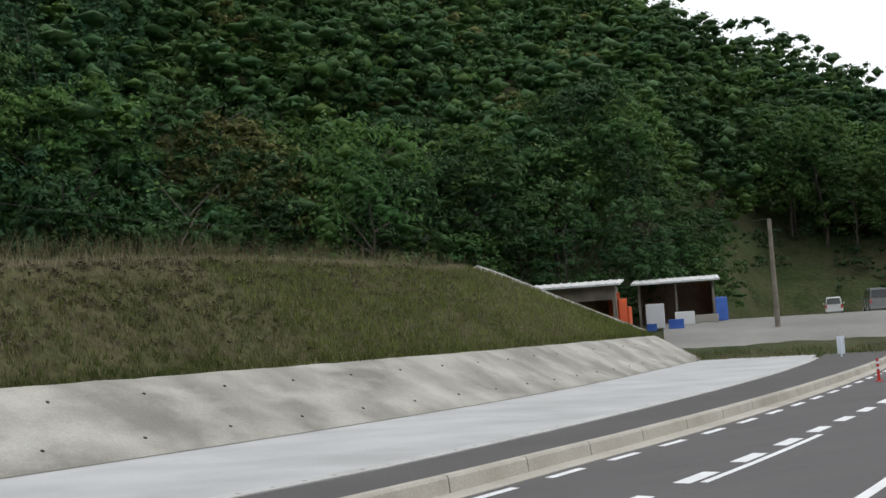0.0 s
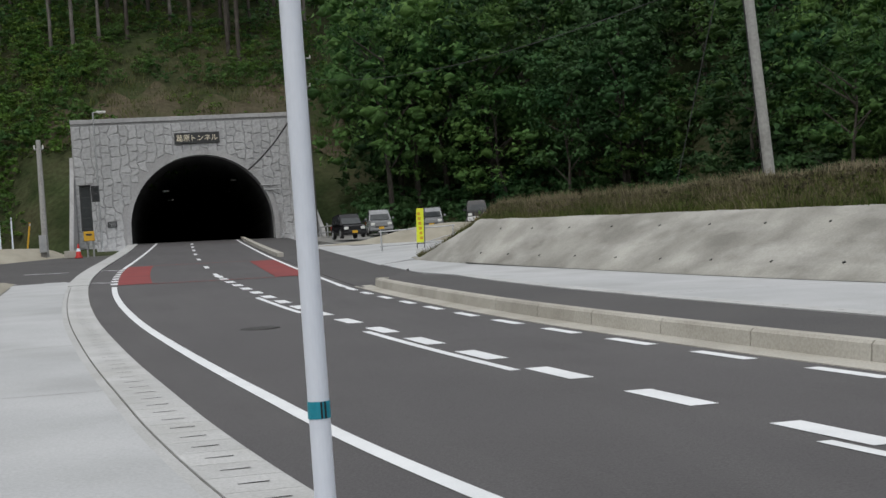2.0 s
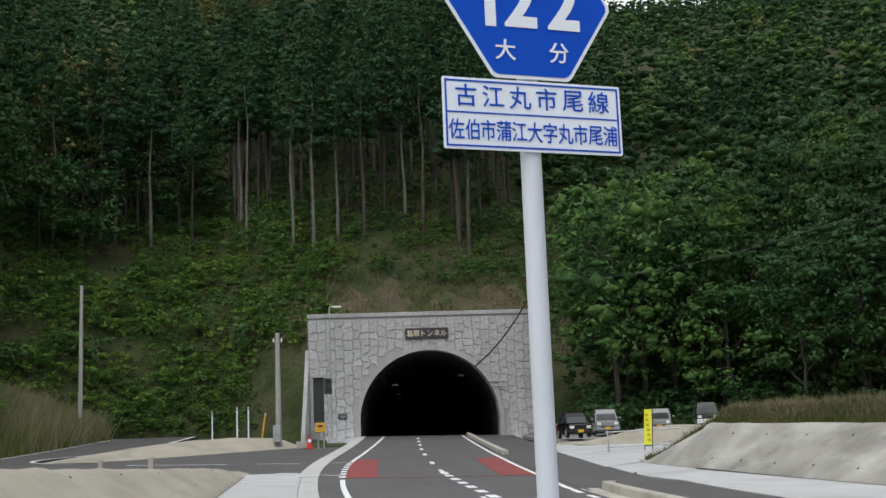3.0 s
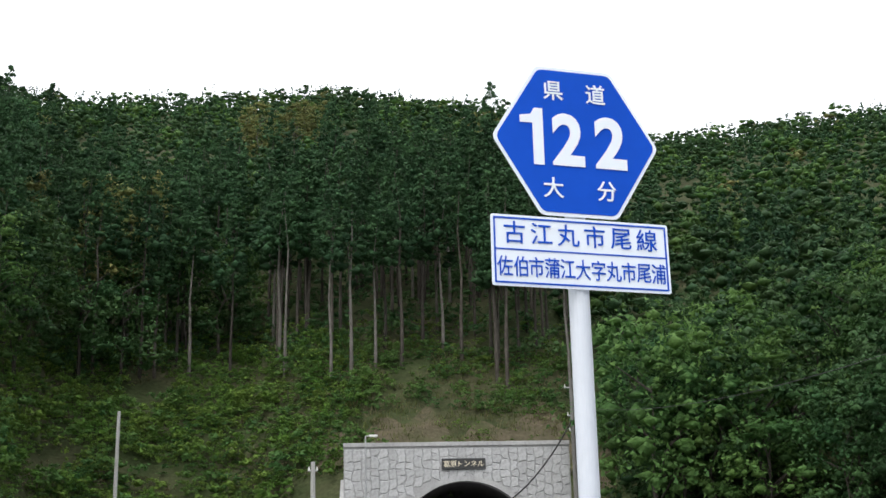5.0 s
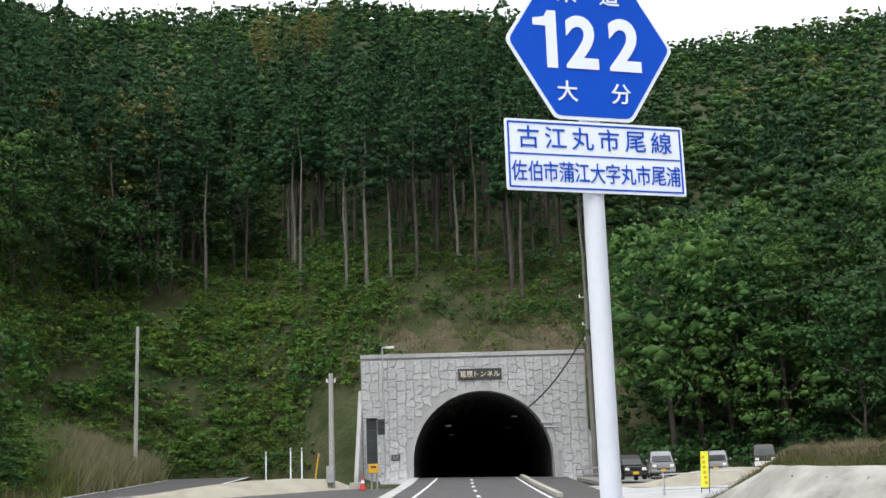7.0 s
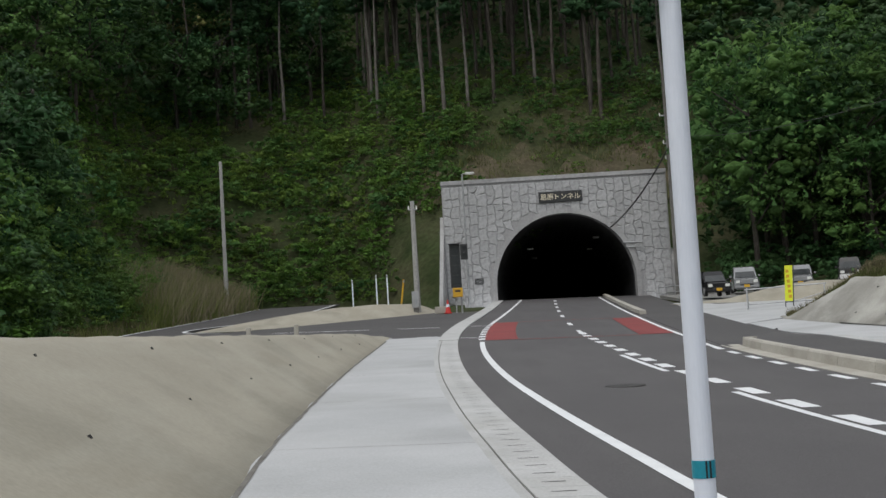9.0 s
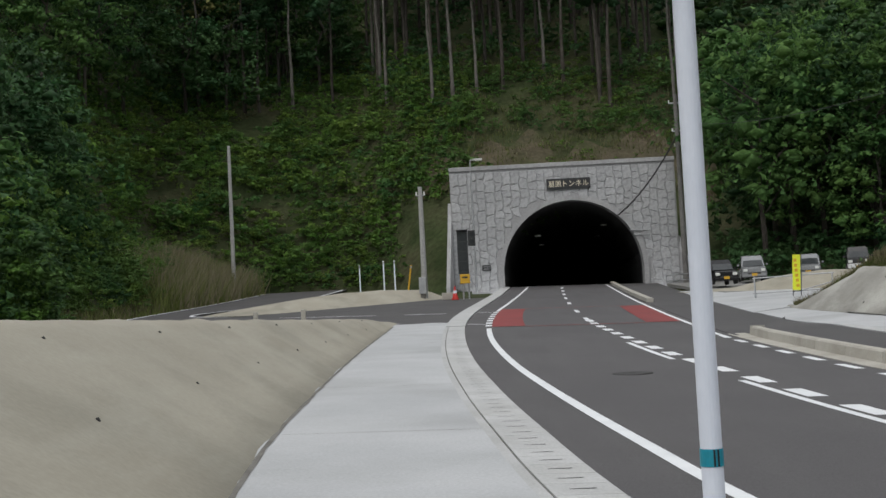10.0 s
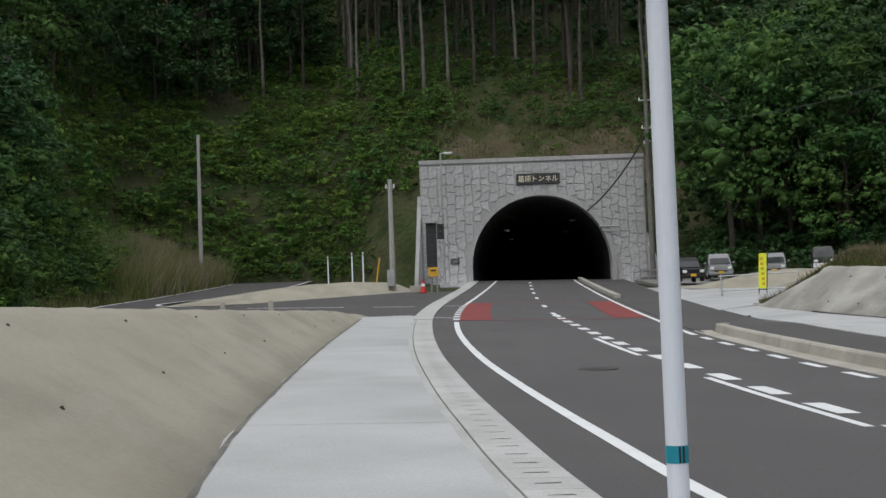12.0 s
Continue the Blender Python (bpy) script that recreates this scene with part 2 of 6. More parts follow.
# hills: by bearing from the junction (degrees, clockwise from ahead): toe distance, cut slope, its depth, ridge angle, ridge distance
HILLS = [(-180, 60, 0.3, 10, 12, 200), (-60, 40, 0.3, 10, 16, 200), (-32, 55, 0.35, 15, 23, 362.5), (-21, 70, 0.6, 24, 23.2, 391.5), (-17.5, 82, 0.7, 26, 23.2, 406), (-14, 100, 0.75, 26, 23.2, 420.5),
         (-9, 104, 0.8, 26, 23.6, 420.5), (-5, 103, 0.8, 25, 23.9, 420.5), (-2.8, 95, 0.8, 23, 24.1, 420.5), (-1.2, 91.6, 0.8, 22, 24.2, 420.5), (6, 91.6, 0.8, 23, 23.3, 420.5), (9.5, 92, 0.8, 20, 22.4, 420.5),
         (11, 90, 0.6, 12, 21.8, 435), (15, 86, 0.4, 10, 21.4, 449.5), (25, 82, 0.4, 10, 21.6, 435), (32, 62, 0.35, 10, 22, 220), (45, 50, 0.35, 10, 24, 200), (70, 46, 0.35, 10, 25, 200),
         (100, 56, 0.35, 10, 25, 200), (125, 74, 0.4, 12, 22.5, 190), (138, 88, 0.5, 12, 17.1, 190), (144, 122, 0.6, 14, 13.9, 200), (149, 124, 0.5, 12, 11.4, 210), (160, 130, 0.3, 10, 8, 230),
         (180, 60, 0.3, 10, 12, 200)]
HILLS = np.array(HILLS, float)


def land(x, y):
    """The height of the ground, hills included (numpy arrays)."""
    x, y = np.asarray(x, float), np.asarray(y, float)
    r, a = np.hypot(x, y), np.degrees(np.arctan2(x, y))
    toe, cut, depth, ridge, far = (np.interp(a, HILLS[:, 0], HILLS[:, k]) for k in range(1, 6))
    base = road_z(x, y) - 0.16
    lift = np.clip((a - 128) / 8, 0, 1) * np.clip((172 - a) / 10, 0, 1)
    base = base + lift * np.clip((r - 58) / 22, 0, 1) * 2.2
    d = np.clip(r - toe, 0, depth)
    z0 = base + cut * d
    rc = toe + depth
    top = EYE + np.tan(np.radians(ridge)) * far - 15
    t = np.clip((r - rc) / (far - rc), 0, 1)
    z = z0 + np.clip(top - z0, 0, None) * t ** 0.92
    t2 = np.clip((r - far) / 500, 0, 1)
    return z * (1 - t2 * t2 * (3 - 2 * t2)) - 25 * t2


def land_at(x, y):
    """The ground's height at one place, with its lumps."""
    z = float(land(x, y))
    r = math.hypot(x, y)
    toe = float(np.interp(math.degrees(math.atan2(x, y)), HILLS[:, 0], HILLS[:, 1]))
    if r > toe + 1:
        z += (noise.noise((x / 9, y / 9, 0)) * 0.8 + noise.noise((x / 30, y / 30, 3)) * 2.5) * min(1, (r - toe) / 25)
    return z


def build_ground():
    az = np.concatenate([np.arange(-180, -32, 6), np.arange(-32, 156, 1.0), np.arange(156, 180, 6)])
    s = np.concatenate([np.linspace(0, 1, 26), 1 + np.linspace(0, 1, 60)[1:], 2 + np.array([0.03, 0.08, 0.2, 0.5, 1, 2.5, 8])])
    verts, faces = [], []
    for a in az:
        toe, far = (float(np.interp(a, HILLS[:, 0], HILLS[:, k])) for k in (1, 5))
        for v in s:
            r = v * toe if v <= 1 else toe + (v - 1) ** 1.4 * (far - toe) if v <= 2 else far + (v - 2) * 500
            r = max(r, 0.2)
            x, y = r * math.sin(radians(a)), r * math.cos(radians(a))
            z = land_at(x, y)
            verts.append((x, y, z))
    w = len(s)
    for j in range(len(az)):
        k = (j + 1) % len(az)
        for i in range(w - 1):
            f = (j * w + i, j * w + i + 1, k * w + i + 1, k * w + i)
            c = sum((Vector(verts[q]) for q in f), Vector()) / 4
            if 0.5 < c.x < 13.5 and 86 < c.y < 104 and c.z < 11.5:
                continue  # the tunnel's mouth
            faces.append(f)
    me = mesh_of("ground", verts, faces, HILL, smooth=True)
    tagged(new("ground", me), "brown soil and undergrowth of valley floor and hills", "ground", kind="structure")


build_ground()


def structure(name, me, label, category):
    return tagged(new(name, me), label, category, kind="structure")


# ---- road ----
structure("road", ribbon("road", plus(GUTTER, -0.05), plus(RIGHT, 0.35), -90, 92, 0, 0, ASPHALT, 1, 6, 0.12), "dark grey smooth asphalt two-lane road curving to the tunnel", "road")


def dash_mesh(name, line, y0, y1, half, z, material, dx=0.0):
    return ribbon(name, plus(line, dx - half), plus(line, dx + half), y0, y1, z, z, material, 0.5)


def road_marking(label, pieces, group):
    """One painted marking of the road: its painted pieces are parts of it."""
    top = tagged(new("road_marking"), label, "road marking", group, "structure")
    for me in pieces:
        part("stripe", me, PAINT, top)


PAINT_Z = 0.006
road_marking("continuous white edge line with sharp fresh paint", [dash_mesh("stripe", LEFT, a, b, 0.075, PAINT_Z, PAINT) for a, b in ((-80, 38.6), (53, 91))] + [dash_mesh("stripe", LEFT, 40 + 1.9 * i, 41 + 1.9 * i, 0.12, PAINT_Z, PAINT) for i in range(7)], "lane markings")
road_marking("dashed white edge line along the kerb", [dash_mesh("stripe", RIGHT, y, y + 1.05, 0.085, PAINT_Z, PAINT) for y in [-80.2 + 2.0 * i for i in range(57)]], "lane markings")
road_marking("white edge line running on to the tunnel", [dash_mesh("stripe", RIGHT, 30.5, 91, 0.07, PAINT_Z, PAINT, 0.02)], "lane markings")
road_marking("broad white dashes along the middle of the road", [dash_mesh("stripe", CENTRE, y, y + 1.1, 0.13, PAINT_Z, PAINT) for y in [-78.9 + 2.15 * i for i in range(57)]] + [dash_mesh("stripe", CENTRE, y, y + 2.4, 0.09, PAINT_Z, PAINT) for y in (49.5, 59, 66.5, 73, 79, 85)], "lane markings")
road_marking("thin white solid strokes beside the middle dashes", [dash_mesh("stripe", CENTRE, y, y + 5.9, 0.06, PAINT_Z, PAINT, -0.27) for y in (-66.5, -54.5, -42.5, -30.5, -17.2, -6.2, 1.5, 12.4, 23.2)] + [dash_mesh("stripe", CENTRE, 41, 44.5, 0.08, PAINT_Z, PAINT, 0)], "lane markings")
# give-way strokes across the side road and the footway's end
cross = tagged(new("road_marking"), "thin white stop lines across the side road", "road marking", "lane markings", "structure")
for xa, ya, xb, yb in ((-8.7, 56, -1.1, 51.6), (-4.3, 44.4, -1.0, 43.2), (-0.35, 41.6, 0.4, 41.0), (-0.2, 52.3, 0.8, 51.6)):
    v = []
    for x, y, d in ((xa, ya, -0.11), (xb, yb, -0.11), (xb, yb, 0.11), (xa, ya, 0.11)):
        v.append((x, y + d, float(road_z(x, y + d)) + 0.03))
    part("stripe", mesh_of("stripe", v, [(0, 1, 2, 3)], PAINT), PAINT, cross)
# red anti-skid fields
for dx0, dx1, line, lab in ((0.1, 1.15, LEFT, "left"), (-1.15, -0.06, RIGHT, "right")):
    structure("red_paving", ribbon("red_paving", plus(line, dx0), plus(line, dx1), 39.5, 55, 0.012, 0.012, RED, 1), "faded red anti-skid surface on the asphalt", "paving")
for y in (39.3, 55.2):
    structure("red_paving", ribbon("red_paving", plus(LEFT, 1.15), plus(RIGHT, -1.15), y - 0.09, y + 0.09, 0.012, 0.012, RED, 0.3, 4), "narrow faded red stripe across the asphalt", "paving")

# footways
FOOT = 0.03
DRAIN_W = 0.64
structure("pavement", ribbon("pavement", plus(SLOPE_FOOT, -0.12), plus(GUTTER, -DRAIN_W), -40, 43, FOOT, FOOT, CONCRETE, 0.5, 2, 0.15), "light grey brushed concrete footway slabs", "pavement")
structure("pavement_right", ribbon("pavement_right", lambda y: float(RIGHT(y)) + 0.9 + max(0.0, y - 30.5) / 5.5 * (float(PATH_EDGE(y)) - float(RIGHT(y)) - 0.95), PATH_EDGE, -88, 36, 0.2, lambda y: 0.2 - 0.15 * max(0.0, y - 31) / 5, PATH_ASPHALT, 0.5, 2, 0.2), "dark asphalt footway behind the kerb", "pavement")
structure("pavement_far", ribbon("pavement_far", plus(RIGHT, 0.3), plus(PATH_EDGE, 0.5), 30.6, 91, 0.015, 0.015, PATH_ASPHALT, 1, 2, 0.1), "dark asphalt footway running on to the tunnel", "pavement")
structure("verge", ribbon("verge", plus(PATH_EDGE, 0.42), plus(WALL_FOOT, 0.3), -50, 45, lambda y: 0.205 - 0.17 * min(1.0, max(0.0, y - 29) / 8), lambda y: 0.205 - 0.03 * max(0.0, y - 35) / 9, CONCRETE, 0.5, 3, 0.2), "pale concrete verge at the foot of the slope wall", "pavement")
VERGE_R = curve((44, 11.3), (50, 13), (56, 17), (64, 19), (72, 19))
structure("driveway", ribbon("driveway", plus(PATH_EDGE, 0.3), VERGE_R, 44, 72, 0.035, 0.22, CONCRETE, 1, 3, 0.2), "pale concrete driveway up to the parking place", "pavement")


def drain_line(line, width, y0, y1, z, length, slot_at):
    """A row of cast drain covers, each with a slot; every cover is a piece."""
    top = tagged(new("drain"), "row of grey cast concrete drain covers with slots", "drain", kind="structure")
    y = y0
    i = 0
    while y < y1:
        a, b = y + 0.004, y + length - 0.004
        verts = []
        for yy in (a, b):
            xa = float(line(yy))
            for x, h in ((xa - width + 0.02, z), (xa - 0.02, z)):
                verts.append((x, yy, float(road_z(x, yy)) + h))
        low = [(x, yy, zz - 0.12) for x, yy, zz in verts]
        faces = [(0, 1, 3, 2), (0, 4, 5, 1), (1, 5, 7, 3), (3, 7, 6, 2), (2, 6, 4, 0)]
        part("drain_cover", mesh_of("drain_cover", verts + low, faces, DRAIN), DRAIN, top)
        xm, ym = float(line(y + length / 2)) - width / 2, y + length / 2
        zz = float(road_z(xm, ym)) + z + 0.003
        part("slot", mesh_of("slot", [(xm - slot_at, ym - 0.012, zz), (xm + slot_at, ym - 0.012, zz), (xm + slot_at, ym + 0.012, zz), (xm - slot_at, ym + 0.012, zz)], [(0, 1, 2, 3)], BLACK), BLACK, top)
        y += length
        i += 1


DRAIN = surface("drain_concrete", (0.385, 0.39, 0.39), (0.43, 0.435, 0.435), 0.7, 40, 0.85, 0.2, stain=(0.30, 0.30, 0.28), stain_scale=0.8, stain_amount=0.4, grain=0.2, by_object=0.06)
BLACK = surface("black_void", (0.012, 0.012, 0.012), (0.02, 0.02, 0.02), 3, 30, 0.9, 0)
JOINT = surface("joint_dark", (0.10, 0.095, 0.085), (0.16, 0.155, 0.14), 3, 30, 0.95, 0)
# cross joints of the footway slabs
jt = tagged(new("slab_joint_row"), "thin dark cross joints between concrete slabs", "joints", kind="structure")
for y in (-4.4, 1.2, 6.9, 13.1, 18.9, 25.0, 31.2, 37.0):
    part("slab_joint", ribbon("slab_joint", plus(SLOPE_FOOT, 0.02), plus(GUTTER, -DRAIN_W - 0.01), y, y + 0.012, FOOT + 0.003, FOOT + 0.003, JOINT, 0.1), JOINT, jt)
for y in (-33, -17.5, 19.5):
    part("slab_joint", ribbon("slab_joint", plus(PATH_EDGE, 0.44), plus(WALL_FOOT, -0.02), y, y + 0.014, 0.21, 0.21, JOINT, 0.1, 2), JOINT, jt)
structure("footway_seam", ribbon("footway_seam", plus(SLOPE_FOOT, -0.02), lambda y: float(SLOPE_FOOT(y)) + 0.035 + 0.03 * noise.noise((y * 1.3, 0, 0)), -20, 41.5, FOOT + 0.004, FOOT + 0.004, JOINT, 0.5), "dark irregular seam at the foot of the bank", "joints")
structure("verge_seam", ribbon("verge_seam", plus(WALL_FOOT, -0.08), plus(WALL_FOOT, 0.02), -47.5, 38, 0.212, 0.212, JOINT, 0.5), "dark seam at the foot of the slope wall", "joints")
# low kerb leading into the tunnel
structure("kerb_far", ribbon("kerb_far", plus(RIGHT, 0.32), plus(RIGHT, 0.62), 58, 91, 0.2, 0.2, KERB, 1, 1, 0.25), "low pale kerb leading into the tunnel", "kerb")
drain_line(GUTTER, DRAIN_W - 0.10, -2, 40, 0.028, 0.5, 0.1)
structure("gutter_edge", ribbon("gutter_edge", plus(GUTTER, -DRAIN_W), plus(GUTTER, -DRAIN_W + 0.1), -40, 40, 0.024, 0.024, DRAIN, 1, 1, 0.1), "thin concrete edging of the drain", "kerb")
structure("gutter_strip", ribbon("gutter_strip", plus(GUTTER, -DRAIN_W), plus(GUTTER, 0), 40, 91, 0.05, 0.05, DRAIN, 1, 1, 0.12), "pale concrete gutter strip along the road", "kerb")
structure("gutter_strip_back", ribbon("gutter_strip_back", plus(GUTTER, -DRAIN_W + 0.1), GUTTER, -40, -2, 0.028, 0.028, DRAIN, 1, 1, 0.12), "pale concrete gutter strip along the road", "kerb")
structure("gutter_bed", ribbon("gutter_bed", plus(GUTTER, -DRAIN_W + 0.1), GUTTER, -2, 40, 0.012, 0.012, JOINT, 1, 1, 0.12), "dark joint bed under the drain covers", "kerb")
drain_line(plus(PATH_EDGE, 0.42), 0.42, -46, 30, 0.215, 0.6, 0.05)
structure("apron", ribbon("apron", plus(RIGHT, 0.25), plus(RIGHT, 0.68), -88, 31.5, 0.012, 0.02, KERB, 1, 1, 0.1), "pale concrete gutter apron before the kerb", "kerb")


def kerb_row():
    """Kerb blocks two metres long, each a piece with chamfered top edges."""
    top = tagged(new("kerb"), "row of buff concrete kerb blocks with dark joints", "kerb", kind="structure")
    y = 0.95 - 2.08 * 39
    while y < 30.0:
        b = y + 2.08 if y < 0.9 else y + 1.97
        verts, faces = [], []
        for yy in np.linspace(y + 0.012, b - 0.012, 3):
            x0 = float(RIGHT(yy)) + 0.63
            g = float(road_z(x0, yy))
            for dx, h in ((0.0, -0.05), (0.03, 0.19), (0.06, 0.225), (0.2, 0.225), (0.23, 0.20), (0.23, -0.05)):
                verts.append((x0 + dx, yy, g + h))
        for j in range(2):
            for i in range(5):
                faces.append((j * 6 + i, j * 6 + i + 1, j * 6 + 7 + i, j * 6 + 6 + i))
        faces += [tuple(range(6)), tuple(range(17, 11, -1))]
        part("kerb_block", mesh_of("kerb_block", verts, faces, KERB), KERB, top)
        y = b
    structure("kerb_joint", ribbon("kerb_joint", plus(RIGHT, 0.68), plus(RIGHT, 0.83), -80, 30.4, 0.0, 0.0, JOINT, 1, 1, -0.19), "dark mortar joints between kerb blocks", "kerb")


kerb_row()
# the kerb's rounded end
endb = bmesh.new()
tube(endb, (float(RIGHT(31)) + 0.85, 30.75, float(road_z(6.6, 31)) - 0.05), (float(RIGHT(31)) + 0.85, 30.75, float(road_z(6.6, 31)) + 0.215), 0.2, 0.17, 20)
box(endb, float(RIGHT(31)) + 1.75, 32.0, float(road_z(8, 31)) + 0.08, 2.3, 0.25, 0.27, 0.03, Matrix.Rotation(radians(52), 4, "Z"))
part("kerb_end", endb, KERB, label="rounded buff concrete kerb end")["kind"] = "structure"
tagged(bpy.data.objects["kerb_end"], category="kerb")
# iron cover in the lane
mh = bmesh.new()
bmesh.ops.create_cone(mh, cap_ends=True, segments=32, radius1=0.33, radius2=0.32, depth=0.02, matrix=Matrix.Translation((2.5, 20.2, float(road_z(2.5, 20.2)) + 0.002)) @ Matrix.Rotation(radians(1.9), 4, "X"))
IRON = surface("cast_iron", (0.045, 0.042, 0.042), (0.03, 0.03, 0.03), 6, 60, 0.6, 0.6, metal=0.4)
tagged(part("manhole_cover", mh, IRON), "dark round cast-iron cover set in the asphalt", "manhole cover")

# side road and junction
SIDE_L = curve((43, -6), (48, -13), (55, -17.5), (64, -18.1), (78, -17.7), (90, -17.3), (102, -16.9))
SIDE_R = curve((58.5, -2.4), (59.5, -10.2), (60.5, -11.5), (78, -11.0), (90, -10.6), (102, -10.2))
structure("side_road", ribbon("side_road", SIDE_L, plus(GUTTER, -DRAIN_W), 43, 60.6, 0.02, 0.02, PATH_ASPHALT, 1, 6, 0.1), "dark asphalt side road joining from the hillside", "road")
structure("side_road_far", ribbon("side_road_far", SIDE_L, SIDE_R, 60.6, 102, 0.02, 0.02, PATH_ASPHALT, 1, 4, 0.1), "dark asphalt side road climbing past the tunnel", "road")
structure("junction", ribbon("junction", lambda y: -11.4 + (y - 60.6) * 0.85, plus(GUTTER, -DRAIN_W), 60.6, 72, 0.02, 0.02, PATH_ASPHALT, 1, 3, 0.1), "dark asphalt apron before the tunnel", "road")
road_marking("white edge lines of the side road", [ribbon("stripe", plus(SIDE_L, 0.1), plus(SIDE_L, 0.32), 56, 101, 0.03, 0.03, PAINT, 1), ribbon("stripe", plus(SIDE_R, -0.35), plus(SIDE_R, -0.13), 60.7, 101, 0.03, 0.03, PAINT, 1)], "lane markings")


# ---- banks ----
def normals(line, ys, side):
    d = (np.array([float(line(y + 0.2)) for y in ys]) - np.array([float(line(y - 0.2)) for y in ys])) / 0.4
    ln = np.hypot(1, d)
    return side * 1 / ln, -side * d / ln


def bank(name, line, ys, side, profile, material, rough=0.0, base=0.0):
    """A face along a foot line: profile(y) gives (offset, height over the foot) pairs; rough adds lumps."""
    nx, ny = normals(line, ys, side)
    verts, faces = [], []
    w = None
    for i, y in enumerate(ys):
        x0 = float(line(y))
        z0 = float(road_z(x0, y)) + base
        pr = profile(y)
        w = len(pr)
        for o, h in pr:
            px, py, pz = x0 + nx[i] * o, y + ny[i] * o, z0 + h
            if rough:
                pz += rough * (noise.noise((px * 0.9, py * 0.9, pz)) + 0.5 * noise.noise((px * 2.7, py * 2.7, 4)))
            verts.append((px, py, pz))
    for j in range(len(ys) - 1):
        for i in range(w - 1):
            faces.append((j * w + i, j * w + i + 1, (j + 1) * w + i + 1, (j + 1) * w + i))
    faces += [tuple(range(w)), tuple((len(ys) - 1) * w + i for i in range(w - 1, -1, -1))]
    return mesh_of(name, verts, faces, material, smooth=True)


CREST_W = curve((-48.5, 0.05), (-44, 2.2), (-39, 4.6), (-33, 4.5), (-20, 4.25), (-13, 3.8), (-7, 3.2), (-2, 2.7), (3.5, 2.4), (9.5, 2.1), (18, 1.45), (30, 0.9), (45, 0.5))
RUN, RISE = 2.3, 1.32


def end_run(y):
    """How far the bank's faces reach back, towards its steeper end."""
    return (1 - 0.4 * min(1.0, max(0.0, (y - 28) / 9))) * min(1.0, max(0.05, (43.6 - y) / 2.6))


def end_rise(y):
    return min(1.0, max(0.03, (43.6 - y) / 3.0))


def wall_profile(y):
    k, u = end_run(y), end_rise(y)
    return [(-0.05, -0.15), (0, 0.0)] + [(RUN * k * s, RISE * u * s) for s in (0.2, 0.4, 0.6, 0.8, 0.95)] + [(RUN * k + 0.1, RISE * u), (RUN * k + 0.35, RISE * u - 0.02), (RUN * k + 0.6, RISE * u - 0.3)]


def grass_profile(y):
    k = end_rise(y)
    w = float(CREST_W(y)) * k
    o, h = RUN * end_run(y) + 0.22, RISE * k - 0.03
    return [(o - 0.05, h - 0.3), (o, h)] + [(o + w * s, h + 0.7 * w * s) for s in (0.2, 0.4, 0.6, 0.8, 0.95)] + [(o + w + 0.3, h + 0.7 * w + 0.02), (o + w + 3, h + 0.7 * w - 0.2), (o + w + 9 * k, h + 0.7 * w - 1.2 * k), (o + w + 12 * k, -0.6)]


WALL_YS = np.arange(-48, 44.6, 0.5)
structure("slope_wall", bank("slope_wall", WALL_FOOT, WALL_YS, 1, wall_profile, SPRAYED, 0.02, 0.2), "weathered grey sprayed-concrete slope wall with weep holes", "wall")
structure("grass_bank", bank("grass_bank", WALL_FOOT, WALL_YS, 1, grass_profile, BANK, 0.07, 0.2), "rough earth bank under dry and green grass", "bank")


def weep_holes():
    top = tagged(new("weep_hole_row"), "two rows of small dark drain pipe ends", "weep holes", kind="structure")
    ring = bmesh.new()
    tube(ring, (0, 0, -0.05), (0, 0, 0.012), 0.036, 0.036, 10)
    first = None
    for row, s0, shift in ((0.22, 0.22, 9.5 - 2.15 * 25 + 46), (0.77, 0.75, 8.8 - 2.21 * 24 + 46)):
        y = -46.0 + shift
        while y < 39:
            step = 2.15 if row < 0.5 else 2.21
            nx, ny = normals(WALL_FOOT, [y], 1)
            o, h = RUN * end_run(y) * row, RISE * end_rise(y) * row
            x0 = float(WALL_FOOT(y))
            px, py, pz = x0 + nx[0] * o, y + ny[0] * o, float(road_z(x0, y)) + 0.2 + h
            pz += 0.02 * (noise.noise((px * 0.9, py * 0.9, pz)) + 0.5 * noise.noise((px * 2.7, py * 2.7, 4)))
            if first is None:
                first = part("pipe_end", ring, BLACK, top)
                ob = first
            else:
                ob = part("pipe_end", first.data, BLACK, top)
            ob.matrix_basis = Matrix.Translation((px, py, pz)) @ Vector((-nx[0] * RISE, -ny[0] * RISE, RUN)).to_track_quat("Z", "Y").to_matrix().to_4x4()
            y += step


weep_holes()


def left_profile(y):
    foot = float(road_z(float(SLOPE_FOOT(y)), y))
    h = max(0.06, EYE + 0.2 - foot) * min(1.0, max(0.05, (44.5 - y) / 5.0) ** 0.5)
    return [(-0.03, -0.1), (0, 0.02)] + [(1.6 * h * s, h * s) for s in (0.2, 0.4, 0.6, 0.8, 0.93)] + [(1.6 * h + 0.12, h), (1.6 * h + 0.8, h - 0.03), (1.6 * h + 2.5, h - 0.4), (1.6 * h + 4.5, -0.3)]


structure("slope_wall_left", bank("slope_wall_left", SLOPE_FOOT, np.concatenate([np.arange(-40, 40, 0.5), np.arange(40, 44.6, 0.25)]), -1, left_profile, SPRAYED_TAN, 0.03, 0.0), "tan sprayed-concrete bank beside the footway", "bank")


